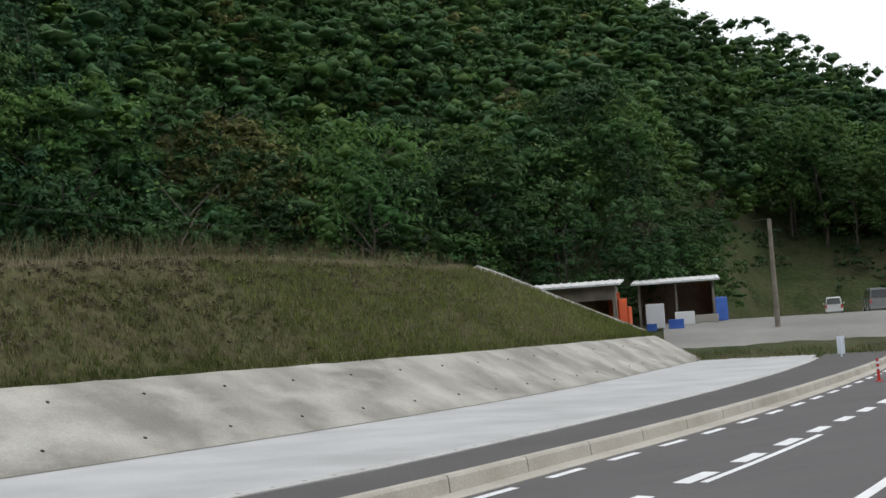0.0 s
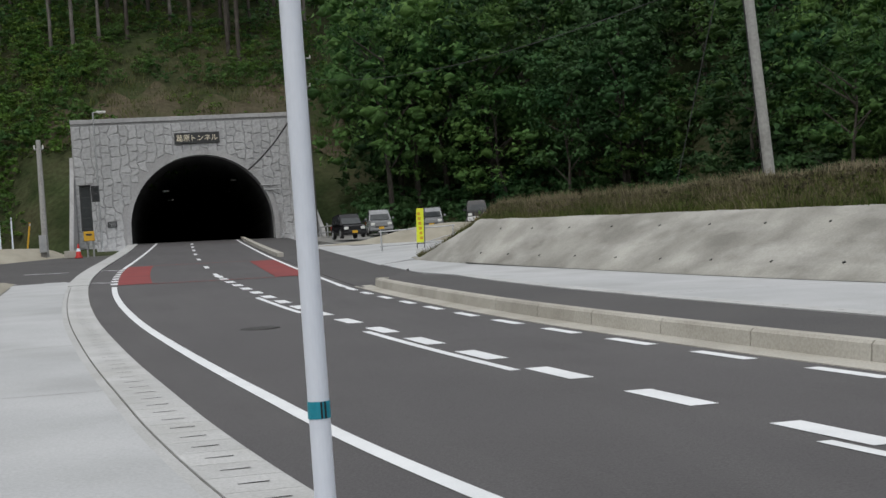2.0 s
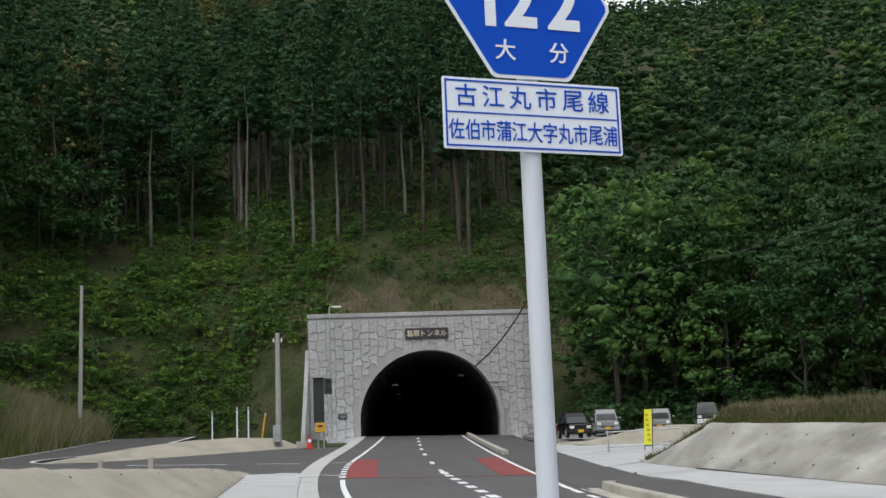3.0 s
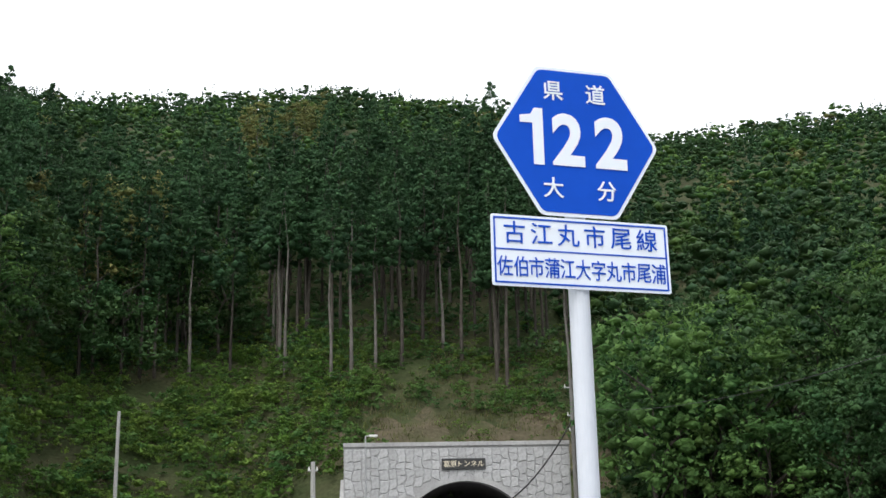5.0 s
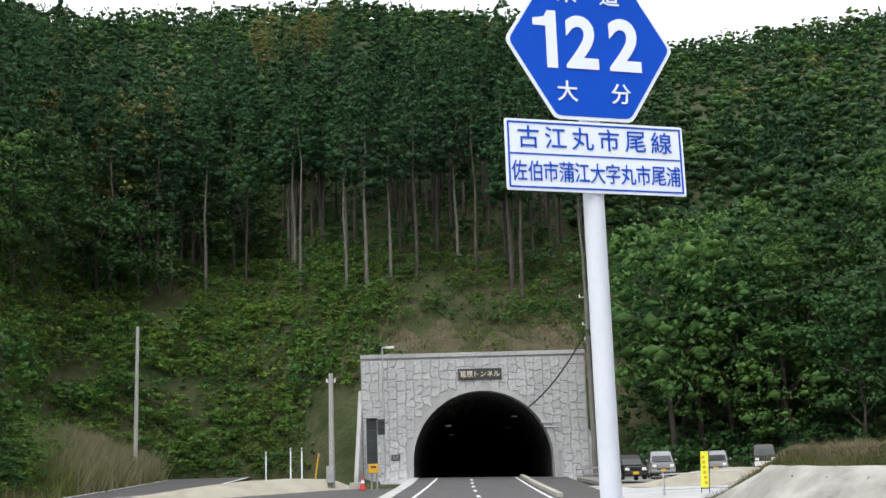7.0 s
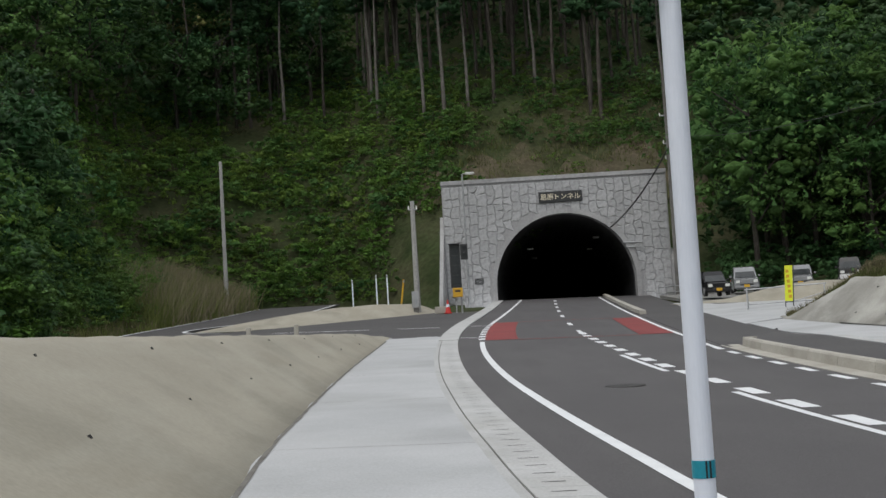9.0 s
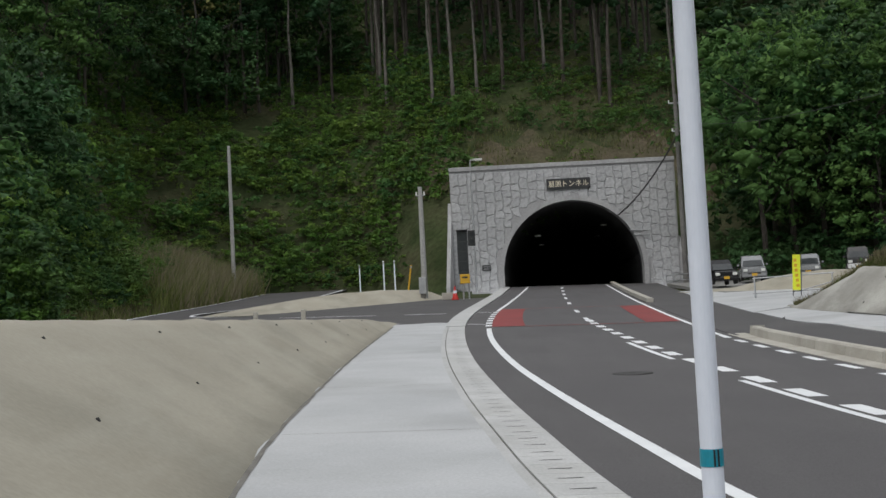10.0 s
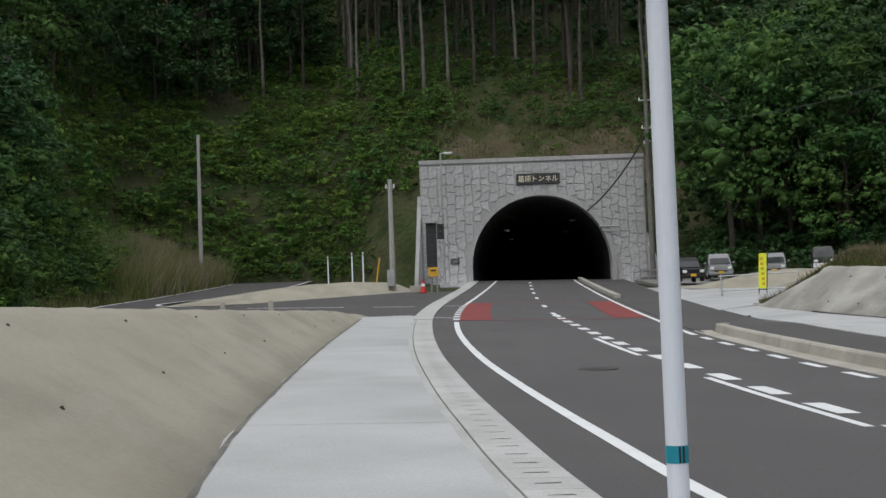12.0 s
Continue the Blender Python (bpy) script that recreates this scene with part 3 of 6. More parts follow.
def left_holes():
    """Short drain pipes through the tan bank, in two rows."""
    top = tagged(new("weep_hole_row_left"), "scattered dark drain pipe ends in the tan bank", "weep holes", kind="structure")
    for s, shift in ((0.42, 0.6), (0.86, 2.7)):
        y = -4.0 + shift
        while y < 38:
            nx, ny = normals(SLOPE_FOOT, [y], -1)
            h = left_profile(y)[-4][1]
            o = 1.6 * h * s
            x0 = float(SLOPE_FOOT(y))
            px, py, pz = x0 + nx[0] * o, y + ny[0] * o, float(road_z(x0, y)) + h * s
            pz += 0.03 * (noise.noise((px * 0.9, py * 0.9, pz)) + 0.5 * noise.noise((px * 2.7, py * 2.7, 4)))
            bm = bmesh.new()
            tube(bm, (0, 0, -0.08), (0, 0, 0.006), 0.028, 0.028, 10)
            ob = part("pipe_end", bm, BLACK, top)
            ob.matrix_basis = Matrix.Translation((px, py, pz)) @ Vector((-nx[0] * 1.3, -ny[0] * 1.3, 0.6)).to_track_quat("Z", "Y").to_matrix().to_4x4()
            y += 4.3


left_holes()


def mound(name, a, b, back, heights, label):
    """A low sprayed-concrete mound: foot line a to b, going back by the way given; heights along the line."""
    verts, faces = [], []
    n = len(heights)
    us = np.linspace(0, 1, 25)
    prof = ((-0.1, -0.1), (0, 0), (0.15, 0.3), (0.32, 0.68), (0.45, 0.92), (0.56, 1.0), (0.8, 0.97), (1.0, 0.8), (1.4, -0.4))
    for u in us:
        h = float(np.interp(u, np.linspace(0, 1, n), heights))
        x, y = a[0] + (b[0] - a[0]) * u, a[1] + (b[1] - a[1]) * u
        for o, k in prof:
            px, py = x + back[0] * o, y + back[1] * o
            verts.append((px, py, float(land(x, y)) + 0.2 + k * h + 0.03 * noise.noise((px, py, 1))))
    w = len(prof)
    for j in range(len(us) - 1):
        for i in range(w - 1):
            faces.append((j * w + i, j * w + i + 1, (j + 1) * w + i + 1, (j + 1) * w + i))
    faces += [tuple(range(w)), tuple((len(us) - 1) * w + i for i in range(w - 1, -1, -1))]
    structure(name, mesh_of(name, verts, faces, SPRAYED_TAN, smooth=True), label, "bank")


mound("mound_left", (-11.4, 60.8), (-1.4, 73.2), (-3.2, 3.2), (0.05, 0.35, 0.6, 0.75, 0.75, 0.6), "low tan sprayed-concrete mound between the two roads")
mound("mound_right", (11.6, 70), (20.5, 60.0), (2.5, 2.2), (0.05, 0.3, 0.85, 1.1, 1.05, 1.0), "low tan sprayed-concrete mound before the parking place")


# ---- tunnel ----
PORTAL_JOINT = surface("portal_joint", (0.31, 0.31, 0.315), (0.36, 0.36, 0.365), 0.5, 8, 0.95, 0.3, grain=0.2)
PORTAL = surface("portal_concrete", (0.34, 0.34, 0.345), (0.42, 0.42, 0.425), 0.3, 6, 0.9, 0.3, stain=(0.30, 0.30, 0.31), stain_scale=0.35, stain_amount=0.5, streak=((0.28, 0.28, 0.28), (1.3, 1.3, 0.1), 0.5), grain=0.2)
STONE = surface("portal_stone", (0.36, 0.365, 0.375), (0.45, 0.455, 0.465), 0.35, 5, 0.9, 0.5, stain=(0.33, 0.33, 0.335), stain_scale=0.4, stain_amount=0.4, streak=((0.30, 0.30, 0.30), (1.3, 1.3, 0.1), 0.4), grain=0.3, by_object=0.10, dist=0.05)
LINING_UNLIT = surface("unlit_tunnel_lining", (0.10, 0.10, 0.10), (0.07, 0.07, 0.07), 0.4, 5, 0.9, 0.2)
PX0, PX1, PY, PZ0, PZ1 = -1.21, 15.06, 90.0, EYE + 2.0, EYE + 11.1
AX, AR, AZ = 7.44, 5.05, PZ0 + 1.3
portal = tagged(new("tunnel_portal"), "grey concrete tunnel portal with stone-pattern face and round mouth", "tunnel portal", kind="structure")


def arch(r, n=28):
    pts = [(AX - r, PZ0 - 0.3)]
    pts += [(AX - r * math.cos(math.pi * i / n), AZ + r * math.sin(math.pi * i / n)) for i in range(n + 1)]
    return pts + [(AX + r, PZ0 - 0.3)]


def portal_wall():
    bm = bmesh.new()
    inner = arch(AR)
    outer = []
    n = len(inner)
    for i, (x, z) in enumerate(inner):
        t = i / (n - 1)
        if t < 0.3:
            outer.append((PX0, PZ0 - 0.3 + (PZ1 - PZ0 + 0.3) * t / 0.3))
        elif t > 0.7:
            outer.append((PX1, PZ0 - 0.3 + (PZ1 - PZ0 + 0.3) * (1 - t) / 0.3))
        else:
            outer.append((PX0 + (PX1 - PX0) * (t - 0.3) / 0.4, PZ1))
    rings = []
    for y in (PY, PY + 1.2):
        rings.append(([bm.verts.new((x, y, z)) for x, z in inner], [bm.verts.new((x, y, z)) for x, z in outer]))
    (fi, fo), (bi, bo) = rings
    for i in range(n - 1):
        bm.faces.new((fi[i], fi[i + 1], fo[i + 1], fo[i]))
        bm.faces.new((bi[i], bi[i + 1], bo[i + 1], bo[i]))
        bm.faces.new((fi[i], fi[i + 1], bi[i + 1], bi[i]))
        bm.faces.new((fo[i], fo[i + 1], bo[i + 1], bo[i]))
    part("portal_wall", bm, PORTAL_JOINT, portal)
    # smooth ring round the mouth
    bm = bmesh.new()
    a, b = arch(AR - 0.02), arch(AR + 0.32)
    va = [[bm.verts.new((x, PY - d, z)) for x, z in a] for d in (0.16, -0.9)]
    vb = [[bm.verts.new((x, PY - d, z)) for x, z in b] for d in (0.16, -0.2)]
    for i in range(len(a) - 1):
        bm.faces.new((va[0][i], va[0][i + 1], vb[0][i + 1], vb[0][i]))
        bm.faces.new((va[0][i], va[0][i + 1], va[1][i + 1], va[1][i]))
        bm.faces.new((vb[0][i], vb[0][i + 1], vb[1][i + 1], vb[1][i]))
    part("arch_ring", bm, PORTAL, portal, "smooth grey concrete ring")
    # coping along the top
    part("coping", box(bmesh.new(), (PX0 + PX1) / 2, PY + 0.55, PZ1 - 0.12, PX1 - PX0 + 0.06, 1.32, 0.3, 0.03), PORTAL, portal, "plain concrete coping")
    for sx, x in ((-1, PX0), (1, PX1)):
        bm = bmesh.new()
        v = []
        for dx in (0.0, 0.45):
            for yy, zz in ((PY + 0.6, PZ0 - 0.4), (PY - 3.0, PZ0 - 0.4), (PY - 2.8, PZ0 + 0.4), (PY - 0.4, PZ0 + (4.6 if sx < 0 else 2.4)), (PY + 0.6, PZ0 + (6.6 if sx < 0 else 3.4))):
                v.append(bm.verts.new((x + sx * (dx * 0.6 + (PY - yy) * 0.10), yy, zz)))
        bm.faces.new(v[:5])
        bm.faces.new(v[5:])
        for i in range(5):
            bm.faces.new((v[i], v[(i + 1) % 5], v[5 + (i + 1) % 5], v[5 + i]))
        part("wing_wall", bm, PORTAL, portal, "sloping concrete wing wall")


portal_wall()
# tube: the unlit depth is put into its dark colour, an added cap closes it
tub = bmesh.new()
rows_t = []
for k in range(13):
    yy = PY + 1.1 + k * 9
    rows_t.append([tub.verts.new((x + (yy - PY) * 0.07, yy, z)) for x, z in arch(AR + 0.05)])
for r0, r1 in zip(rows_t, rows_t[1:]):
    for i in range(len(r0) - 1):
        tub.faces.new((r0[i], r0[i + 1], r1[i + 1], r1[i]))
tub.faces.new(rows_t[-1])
part("lining", tub, LINING_UNLIT, portal, "tunnel lining coloured dark for the unlit depth")
structure("tunnel_floor", mesh_of("tunnel_floor", [(AX - 5.2, PY + 1, PZ0 - 0.02), (AX + 5.2, PY + 1, PZ0 - 0.02), (AX + 14, PY + 110, PZ0 + 1), (AX + 2, PY + 110, PZ0 + 1)], [(0, 1, 2, 3)], ASPHALT), "dark asphalt tunnel floor", "road")


# ---- stones of the portal's face ----
def portal_stones():
    rng = random.Random(4)
    n = 26
    dx = (PX1 - PX0 - 0.1) / n
    tops = PZ1 - 0.42

    def edge(i, z):
        if i in (0, n):
            return PX0 + 0.05 + i * dx
        return PX0 + 0.05 + i * dx + 0.22 * noise.noise((i * 3.7, z * 1.5, 0.0))

    for i in range(n):
        z = PZ0 - 0.2 - rng.uniform(0, 0.6)
        while z < tops - 0.25:
            h = rng.choice((0.5, 0.62, 0.72, 0.85)) * rng.uniform(0.9, 1.1)
            z1 = min(z + h, tops)
            if tops - z1 < 0.35:
                z1 = tops
            t0, t1 = rng.uniform(-0.13, 0.13), rng.uniform(-0.13, 0.13)
            zm = (z + z1) / 2
            p = [(edge(i, z), max(PZ0 - 0.2, z + t0)), (edge(i + 1, z), max(PZ0 - 0.2, z - t0)), (edge(i + 1, zm), zm), (edge(i + 1, z1), z1 - (t1 if z1 < tops else 0)), (edge(i, z1), z1 + (t1 if z1 < tops else 0)), (edge(i, zm), zm)]
            z = z1
            cx, cz = sum(q[0] for q in p) / 6, sum(q[1] for q in p) / 6
            if any(math.hypot(q[0] - AX, max(0, q[1] - AZ)) < AR + 0.05 for q in p) or z1 < PZ0 + 0.2:
                continue
            k, lift = 0.02, rng.uniform(0.035, 0.06)
            verts = []
            for grow, y in ((0.0, 0.0), (0.01, -lift * 0.6), (0.06, -lift)):
                for x, zz in p:
                    d = math.hypot(x - cx, zz - cz)
                    s = 1 - (k + grow) / max(d, 0.2)
                    verts.append(((x - cx) * s, y, (zz - cz) * s))
            faces = [(a + r, (a + 1) % 6 + r, (a + 1) % 6 + r + 6, a + r + 6) for r in (0, 6) for a in range(6)] + [tuple(range(12, 18))]
            ob = part("stone", mesh_of("stone", verts, faces, STONE), STONE, portal)
            ob.location = (cx, PY - 0.002, cz)


portal_stones()


# ---- route sign ----
WHITE_PAINT = surface("white_enamel", (0.62, 0.66, 0.74), (0.58, 0.62, 0.70), 2, 20, 0.35, 0.05, grain=0.05)
SIGN_WHITE = surface("sign_white", (0.76, 0.82, 0.9), (0.73, 0.79, 0.88), 2, 20, 0.5, 0, grain=0.05, spec=0.3)
SIGN_BLUE = surface("sign_blue", (0.003, 0.068, 0.5), (0.004, 0.075, 0.53), 2, 20, 0.6, 0, grain=0.05, spec=0.12)
TEAL = surface("teal_tape", (0.0, 0.19, 0.27), (0.01, 0.23, 0.30), 8, 40, 0.4, 0.1, grain=0.2)
STEEL = surface("galvanised_steel", (0.34, 0.35, 0.36), (0.42, 0.43, 0.44), 3, 30, 0.5, 0.1, metal=0.6)


def letters(body, size, offset=0.0, width=1.0):
    """Characters of the built-in font as a flat mesh, centred."""
    cu = bpy.data.curves.new("letters", "FONT")
    cu.body, cu.size, cu.align_x, cu.align_y, cu.offset, cu.extrude = body, size, "CENTER", "CENTER", offset, 0.0015
    cu.resolution_u = 4
    ob = new("letters", cu)
    ob.scale.x = width
    me = bpy.data.meshes.new_from_object(ob.evaluated_get(bpy.context.evaluated_depsgraph_get()))
    bpy.data.objects.remove(ob)
    co = np.array([v.co[:] for v in me.vertices])
    mid = (co.min(0) + co.max(0)) / 2
    me.transform(Matrix.Diagonal((width, 1, 1, 1)) @ Matrix.Translation((-mid[0], -mid[1], 0)))
    return me


def rounded(pts, r, seg=5):
    """A polygon with rounded corners."""
    out = []
    n = len(pts)
    for i in range(n):
        p, a, b = (Vector((*pts[k % n], 0)) for k in (i, i - 1, i + 1))
        da, db = (a - p).normalized(), (b - p).normalized()
        ang = da.angle(db)
        d = r / math.tan(ang / 2)
        c = p + (da + db).normalized() * (r / math.sin(ang / 2))
        s, e = p + da * d - c, p + db * d - c
        for k in range(seg + 1):
            v = s.normalized().slerp(e.normalized(), k / seg) * r
            out.append((c.x + v.x, c.y + v.y))
    return out


def plate(name, pts, depth, z, material, parent, label=""):
    """A flat plate in its thing's own x, z; facing -y."""
    bm = bmesh.new()
    f = [bm.verts.new((x, -z - depth, y)) for x, y in pts]
    b = [bm.verts.new((x, -z, y)) for x, y in pts]
    bm.faces.new(f)
    bm.faces.new(b[::-1])
    for i in range(len(pts)):
        bm.faces.new((f[i], f[(i + 1) % len(pts)], b[(i + 1) % len(pts)], b[i]))
    return part(name, bm, material, parent, label)


def text_on(body, x, z, y, size, material, parent, offset=0.0, width=1.0):
    me = letters(body, size, offset, width)
    me.transform(Matrix.Translation((x, -y, z)) @ Matrix.Rotation(radians(90), 4, "X"))
    me.materials.clear()
    me.materials.append(material)
    return part("lettering", me, material, parent)


def frame_strip(name, w, h, t, y, material, parent, cx=0, cz=0):
    """A thin painted border round a plate."""
    bm = bmesh.new()
    for x, z, sx, sz in ((cx, cz + h / 2, w + t, t), (cx, cz - h / 2, w + t, t), (cx - w / 2, cz, t, h - t), (cx + w / 2, cz, t, h - t)):
        box(bm, x, -y, z, sx, 0.002, sz)
    return part(name, bm, material, parent)


def route_sign():
    az, dist = radians(10.27), 4.4
    x, y = dist * math.sin(az), dist * math.cos(az)
    base = float(road_z(x, y)) + FOOT
    top = tagged(new("route_sign"), "blue hexagonal route sign on a white pole", "road sign")
    top.matrix_basis = Matrix.Translation((x, y, base)) @ Matrix.Rotation(radians(SIGN_YAW), 4, "Z")
    h = EYE - base
    bm = bmesh.new()
    tube(bm, (0, 0, 0), (0, 0, h + 1.90), 0.038, 0.038, 20)
    tube(bm, (0, 0, h + 1.90), (0, 0, h + 1.925), 0.04, 0.03, 20)
    part("pole", bm, WHITE_PAINT, top, "white enamelled pole", smooth=False)
    bm = bmesh.new()
    tube(bm, (0, 0, 0), (0, 0, 0.02), 0.09, 0.06, 20)
    part("foot_collar", bm, KERB, top)
    bm = bmesh.new()
    tube(bm, (0, 0, h - 0.576), (0, 0, h - 0.516), 0.0405, 0.0405, 20)
    tape = part("tape_band", bm, TEAL, top, "teal tape band")
    for k in (-100, -80):
        u = radians(k)
        part("tape_seam", box(bmesh.new(), 0.0405 * math.cos(u), 0.0405 * math.sin(u), h - 0.546, 0.006, 0.004, 0.058, 0, Matrix.Rotation(u + math.pi / 2, 4, "Z")), BLACK, tape)
    HZ, PZ = h + HEX_Z, h + PLATE_Z
    W, T, H = 0.33, 0.15, 0.29
    hexa = lambda k: rounded([((W - k * 1.15) * sx, (H - k) * sz) if sz == 0 else ((T - k * 0.58) * sx, (H - k) * sz) for sx, sz in ((1, 0), (1, 1), (-1, 1), (-1, 0), (-1, -1), (1, -1))], 0.035)
    board = plate("hexagon_plate", [(a, b + HZ) for a, b in hexa(0)], 0.004, 0.045, SIGN_WHITE, top, "white-edged hexagonal plate")
    plate("blue_field", [(a, b + HZ) for a, b in hexa(0.013)], 0.002, 0.049, SIGN_BLUE, board, "blue field")
    for s, dx, dz, size, off in (("県", -0.085, 0.195, 0.083, 0.002), ("道", 0.085, 0.195, 0.083, 0.002), ("大", -0.10, -0.185, 0.083, 0.002), ("分", 0.11, -0.185, 0.083, 0.002)):
        text_on(s, dx, HZ + dz, 0.0535, size, SIGN_WHITE, board, 0.0008)
    # numerals: heavy strokes
    text_on("2", -0.034, HZ + 0.005, 0.0535, 0.272, SIGN_WHITE, board, 0.0085, 0.94)
    text_on("2", 0.135, HZ + 0.005, 0.0535, 0.272, SIGN_WHITE, board, 0.0085, 0.94)
    one = [(-0.125, -0.10), (-0.125, 0.12), (-0.158, 0.12), (-0.172, 0.095), (-0.215, 0.087), (-0.215, 0.06), (-0.166, 0.06), (-0.166, -0.10)]
    plate("lettering", [(a - 0.006, b + HZ) for a, b in one], 0.003, 0.0515, SIGN_WHITE, board)
    pw, ph = 0.69, 0.262
    name = plate("name_plate", [(a, b + PZ) for a, b in rounded([(pw / 2, ph / 2), (-pw / 2, ph / 2), (-pw / 2, -ph / 2), (pw / 2, -ph / 2)], 0.008, 3)], 0.004, 0.045, SIGN_WHITE, top, "white name plate with blue border")
    frame_strip("border", pw - 0.025, ph - 0.025, 0.006, 0.0505, SIGN_BLUE, name, 0, PZ)
    part("border", box(bmesh.new(), 0, -0.0505, PZ + 0.003, pw - 0.03, 0.002, 0.005), SIGN_BLUE, name)
    for i, s in enumerate("古江丸市尾線"):
        text_on(s, (i - 2.5) * 0.103, PZ + 0.066, 0.0515, 0.088, SIGN_BLUE, name, 0.0)
    for i, s in enumerate("佐伯市蒲江大字丸市尾浦"):
        text_on(s, (i - 5) * 0.0595, PZ - 0.059, 0.0515, 0.08, SIGN_BLUE, name, 0.0, 0.76)
    for z in (HZ + 0.14, HZ - 0.14, PZ):
        bm = bmesh.new()
        box(bm, 0, -0.041, z, 0.30, 0.012, 0.03, 0.003)
        box(bm, 0, 0.0, z, 0.095, 0.09, 0.03, 0.004)
        part("bracket", bm, STEEL, top, "galvanised clamp")


SIGN_YAW, HEX_Z, PLATE_Z = 13.0, 1.668, 1.239
route_sign()


# ---- posts, lamps, signals ----
POLE_GREY = surface("concrete_pole", (0.30, 0.30, 0.29), (0.38, 0.38, 0.37), 0.8, 10, 0.9, 0.2, stain=(0.2, 0.2, 0.19), stain_scale=0.8, stain_amount=0.5)
POLE_DARK = surface("weathered_pole", (0.12, 0.115, 0.11), (0.18, 0.175, 0.165), 0.8, 10, 0.9, 0.2)
RUBBER = surface("black_rubber", (0.02, 0.02, 0.02), (0.03, 0.03, 0.03), 5, 40, 0.7, 0.1)
BLACK_PANEL = surface("black_panel", (0.02, 0.021, 0.022), (0.03, 0.031, 0.033), 4, 30, 0.35, 0.05)
YELLOW = surface("yellow_paint", (0.62, 0.36, 0.02), (0.55, 0.31, 0.02), 3, 30, 0.5, 0.1)
LIME = surface("lime_banner", (0.72, 0.78, 0.03), (0.66, 0.72, 0.03), 2, 30, 0.6, 0.1)
ORANGE = surface("orange_plastic", (0.62, 0.09, 0.02), (0.52, 0.08, 0.02), 3, 30, 0.5, 0.1)
RED_PLASTIC = surface("red_plastic", (0.55, 0.03, 0.025), (0.48, 0.03, 0.025), 3, 30, 0.45, 0.1)
BLUE_SHEET = surface("blue_sheet", (0.03, 0.10, 0.42), (0.05, 0.14, 0.5), 2, 20, 0.5, 0.3)
RUST = surface("rusty_sheet", (0.16, 0.085, 0.05), (0.24, 0.17, 0.13), 0.8, 12, 0.85, 0.3)
ROOF_SHEET = surface("roof_sheet", (0.55, 0.56, 0.57), (0.66, 0.67, 0.68), 0.8, 12, 0.5, 0.2)
TIMBER = surface("grey_timber", (0.16, 0.14, 0.115), (0.24, 0.215, 0.18), 1.5, 14, 0.9, 0.4)
GOLD = surface("gold_lettering", (0.85, 0.78, 0.6), (0.78, 0.7, 0.52), 3, 30, 0.45, 0.1)
GLASS = surface("dark_glass", (0.035, 0.04, 0.042), (0.05, 0.055, 0.058), 2, 20, 0.08, 0)
CAR_BLACK = surface("black_car_paint", (0.012, 0.012, 0.014), (0.016, 0.016, 0.018), 2, 20, 0.18, 0)
CAR_SILVER = surface("silver_car_paint", (0.26, 0.27, 0.28), (0.30, 0.31, 0.32), 2, 20, 0.25, 0, metal=0.3)
CAR_WHITE = surface("white_car_paint", (0.72, 0.73, 0.74), (0.68, 0.69, 0.70), 2, 20, 0.25, 0)
LAMP_LENS = surface("lamp_lens", (0.75, 0.76, 0.74), (0.68, 0.69, 0.67), 4, 30, 0.15, 0)
CHROME = surface("chrome_trim", (0.6, 0.6, 0.6), (0.55, 0.55, 0.55), 4, 30, 0.2, 0, metal=0.9)
WIRE = surface("black_wire", (0.02, 0.02, 0.02), (0.03, 0.03, 0.03), 4, 30, 0.6, 0)


def thing(name, label, category, x, y, z=None, turn=0.0, group=""):
    top = tagged(new(name), label, category, group)
    top.matrix_basis = pose(x, y, float(land(x, y)) if z is None else z, 0, 0, turn)
    return top


def polar(a, r):
    return r * math.sin(radians(a)), r * math.cos(radians(a))


def utility_pole(a, r, top_el, label, lean=(0, 0), radius=0.15, arms=(), fittings=(), material=None, z=None):
    """A tapered pole at a bearing and distance; its top at an elevation angle; arms are (drop, half width)."""
    x, y = polar(a, r)
    p = thing("utility_pole", label, "utility pole", x, y, z, group="utility poles")
    zb = p.matrix_basis.translation.z
    h = EYE + r * math.tan(radians(top_el)) - zb
    tip = Vector((lean[0] * h, lean[1] * h, h))
    part("pole", tube(bmesh.new(), (0, 0, -0.6), tip, radius * 1.25, radius * 0.85, 14), material or POLE_GREY, p)
    ux, uy = math.cos(radians(a)), -math.sin(radians(a))
    for drop, half, up in arms:
        c = tip * (1 - drop / h)
        bm = tube(bmesh.new(), c + Vector((-ux * half, -uy * half, -up)), c + Vector((ux * half, uy * half, up)), 0.05, 0.05, 6)
        arm = part("crossarm", bm, STEEL, p)
        for s in (-0.9, 0, 0.9):
            q = c + Vector((ux * half * s, uy * half * s, up * s))
            part("insulator", tube(bmesh.new(), q, q + Vector((0, 0, 0.22)), 0.055, 0.035, 8), LAMP_LENS, arm)
    for drop, size in fittings:
        c = tip * (1 - drop / h)
        part("transformer", tube(bmesh.new(), c + Vector((ux * 0.3, uy * 0.3, -size)), c + Vector((ux * 0.3, uy * 0.3, 0)), 0.22, 0.22, 12), STEEL, p)
    return p.matrix_basis.translation + tip


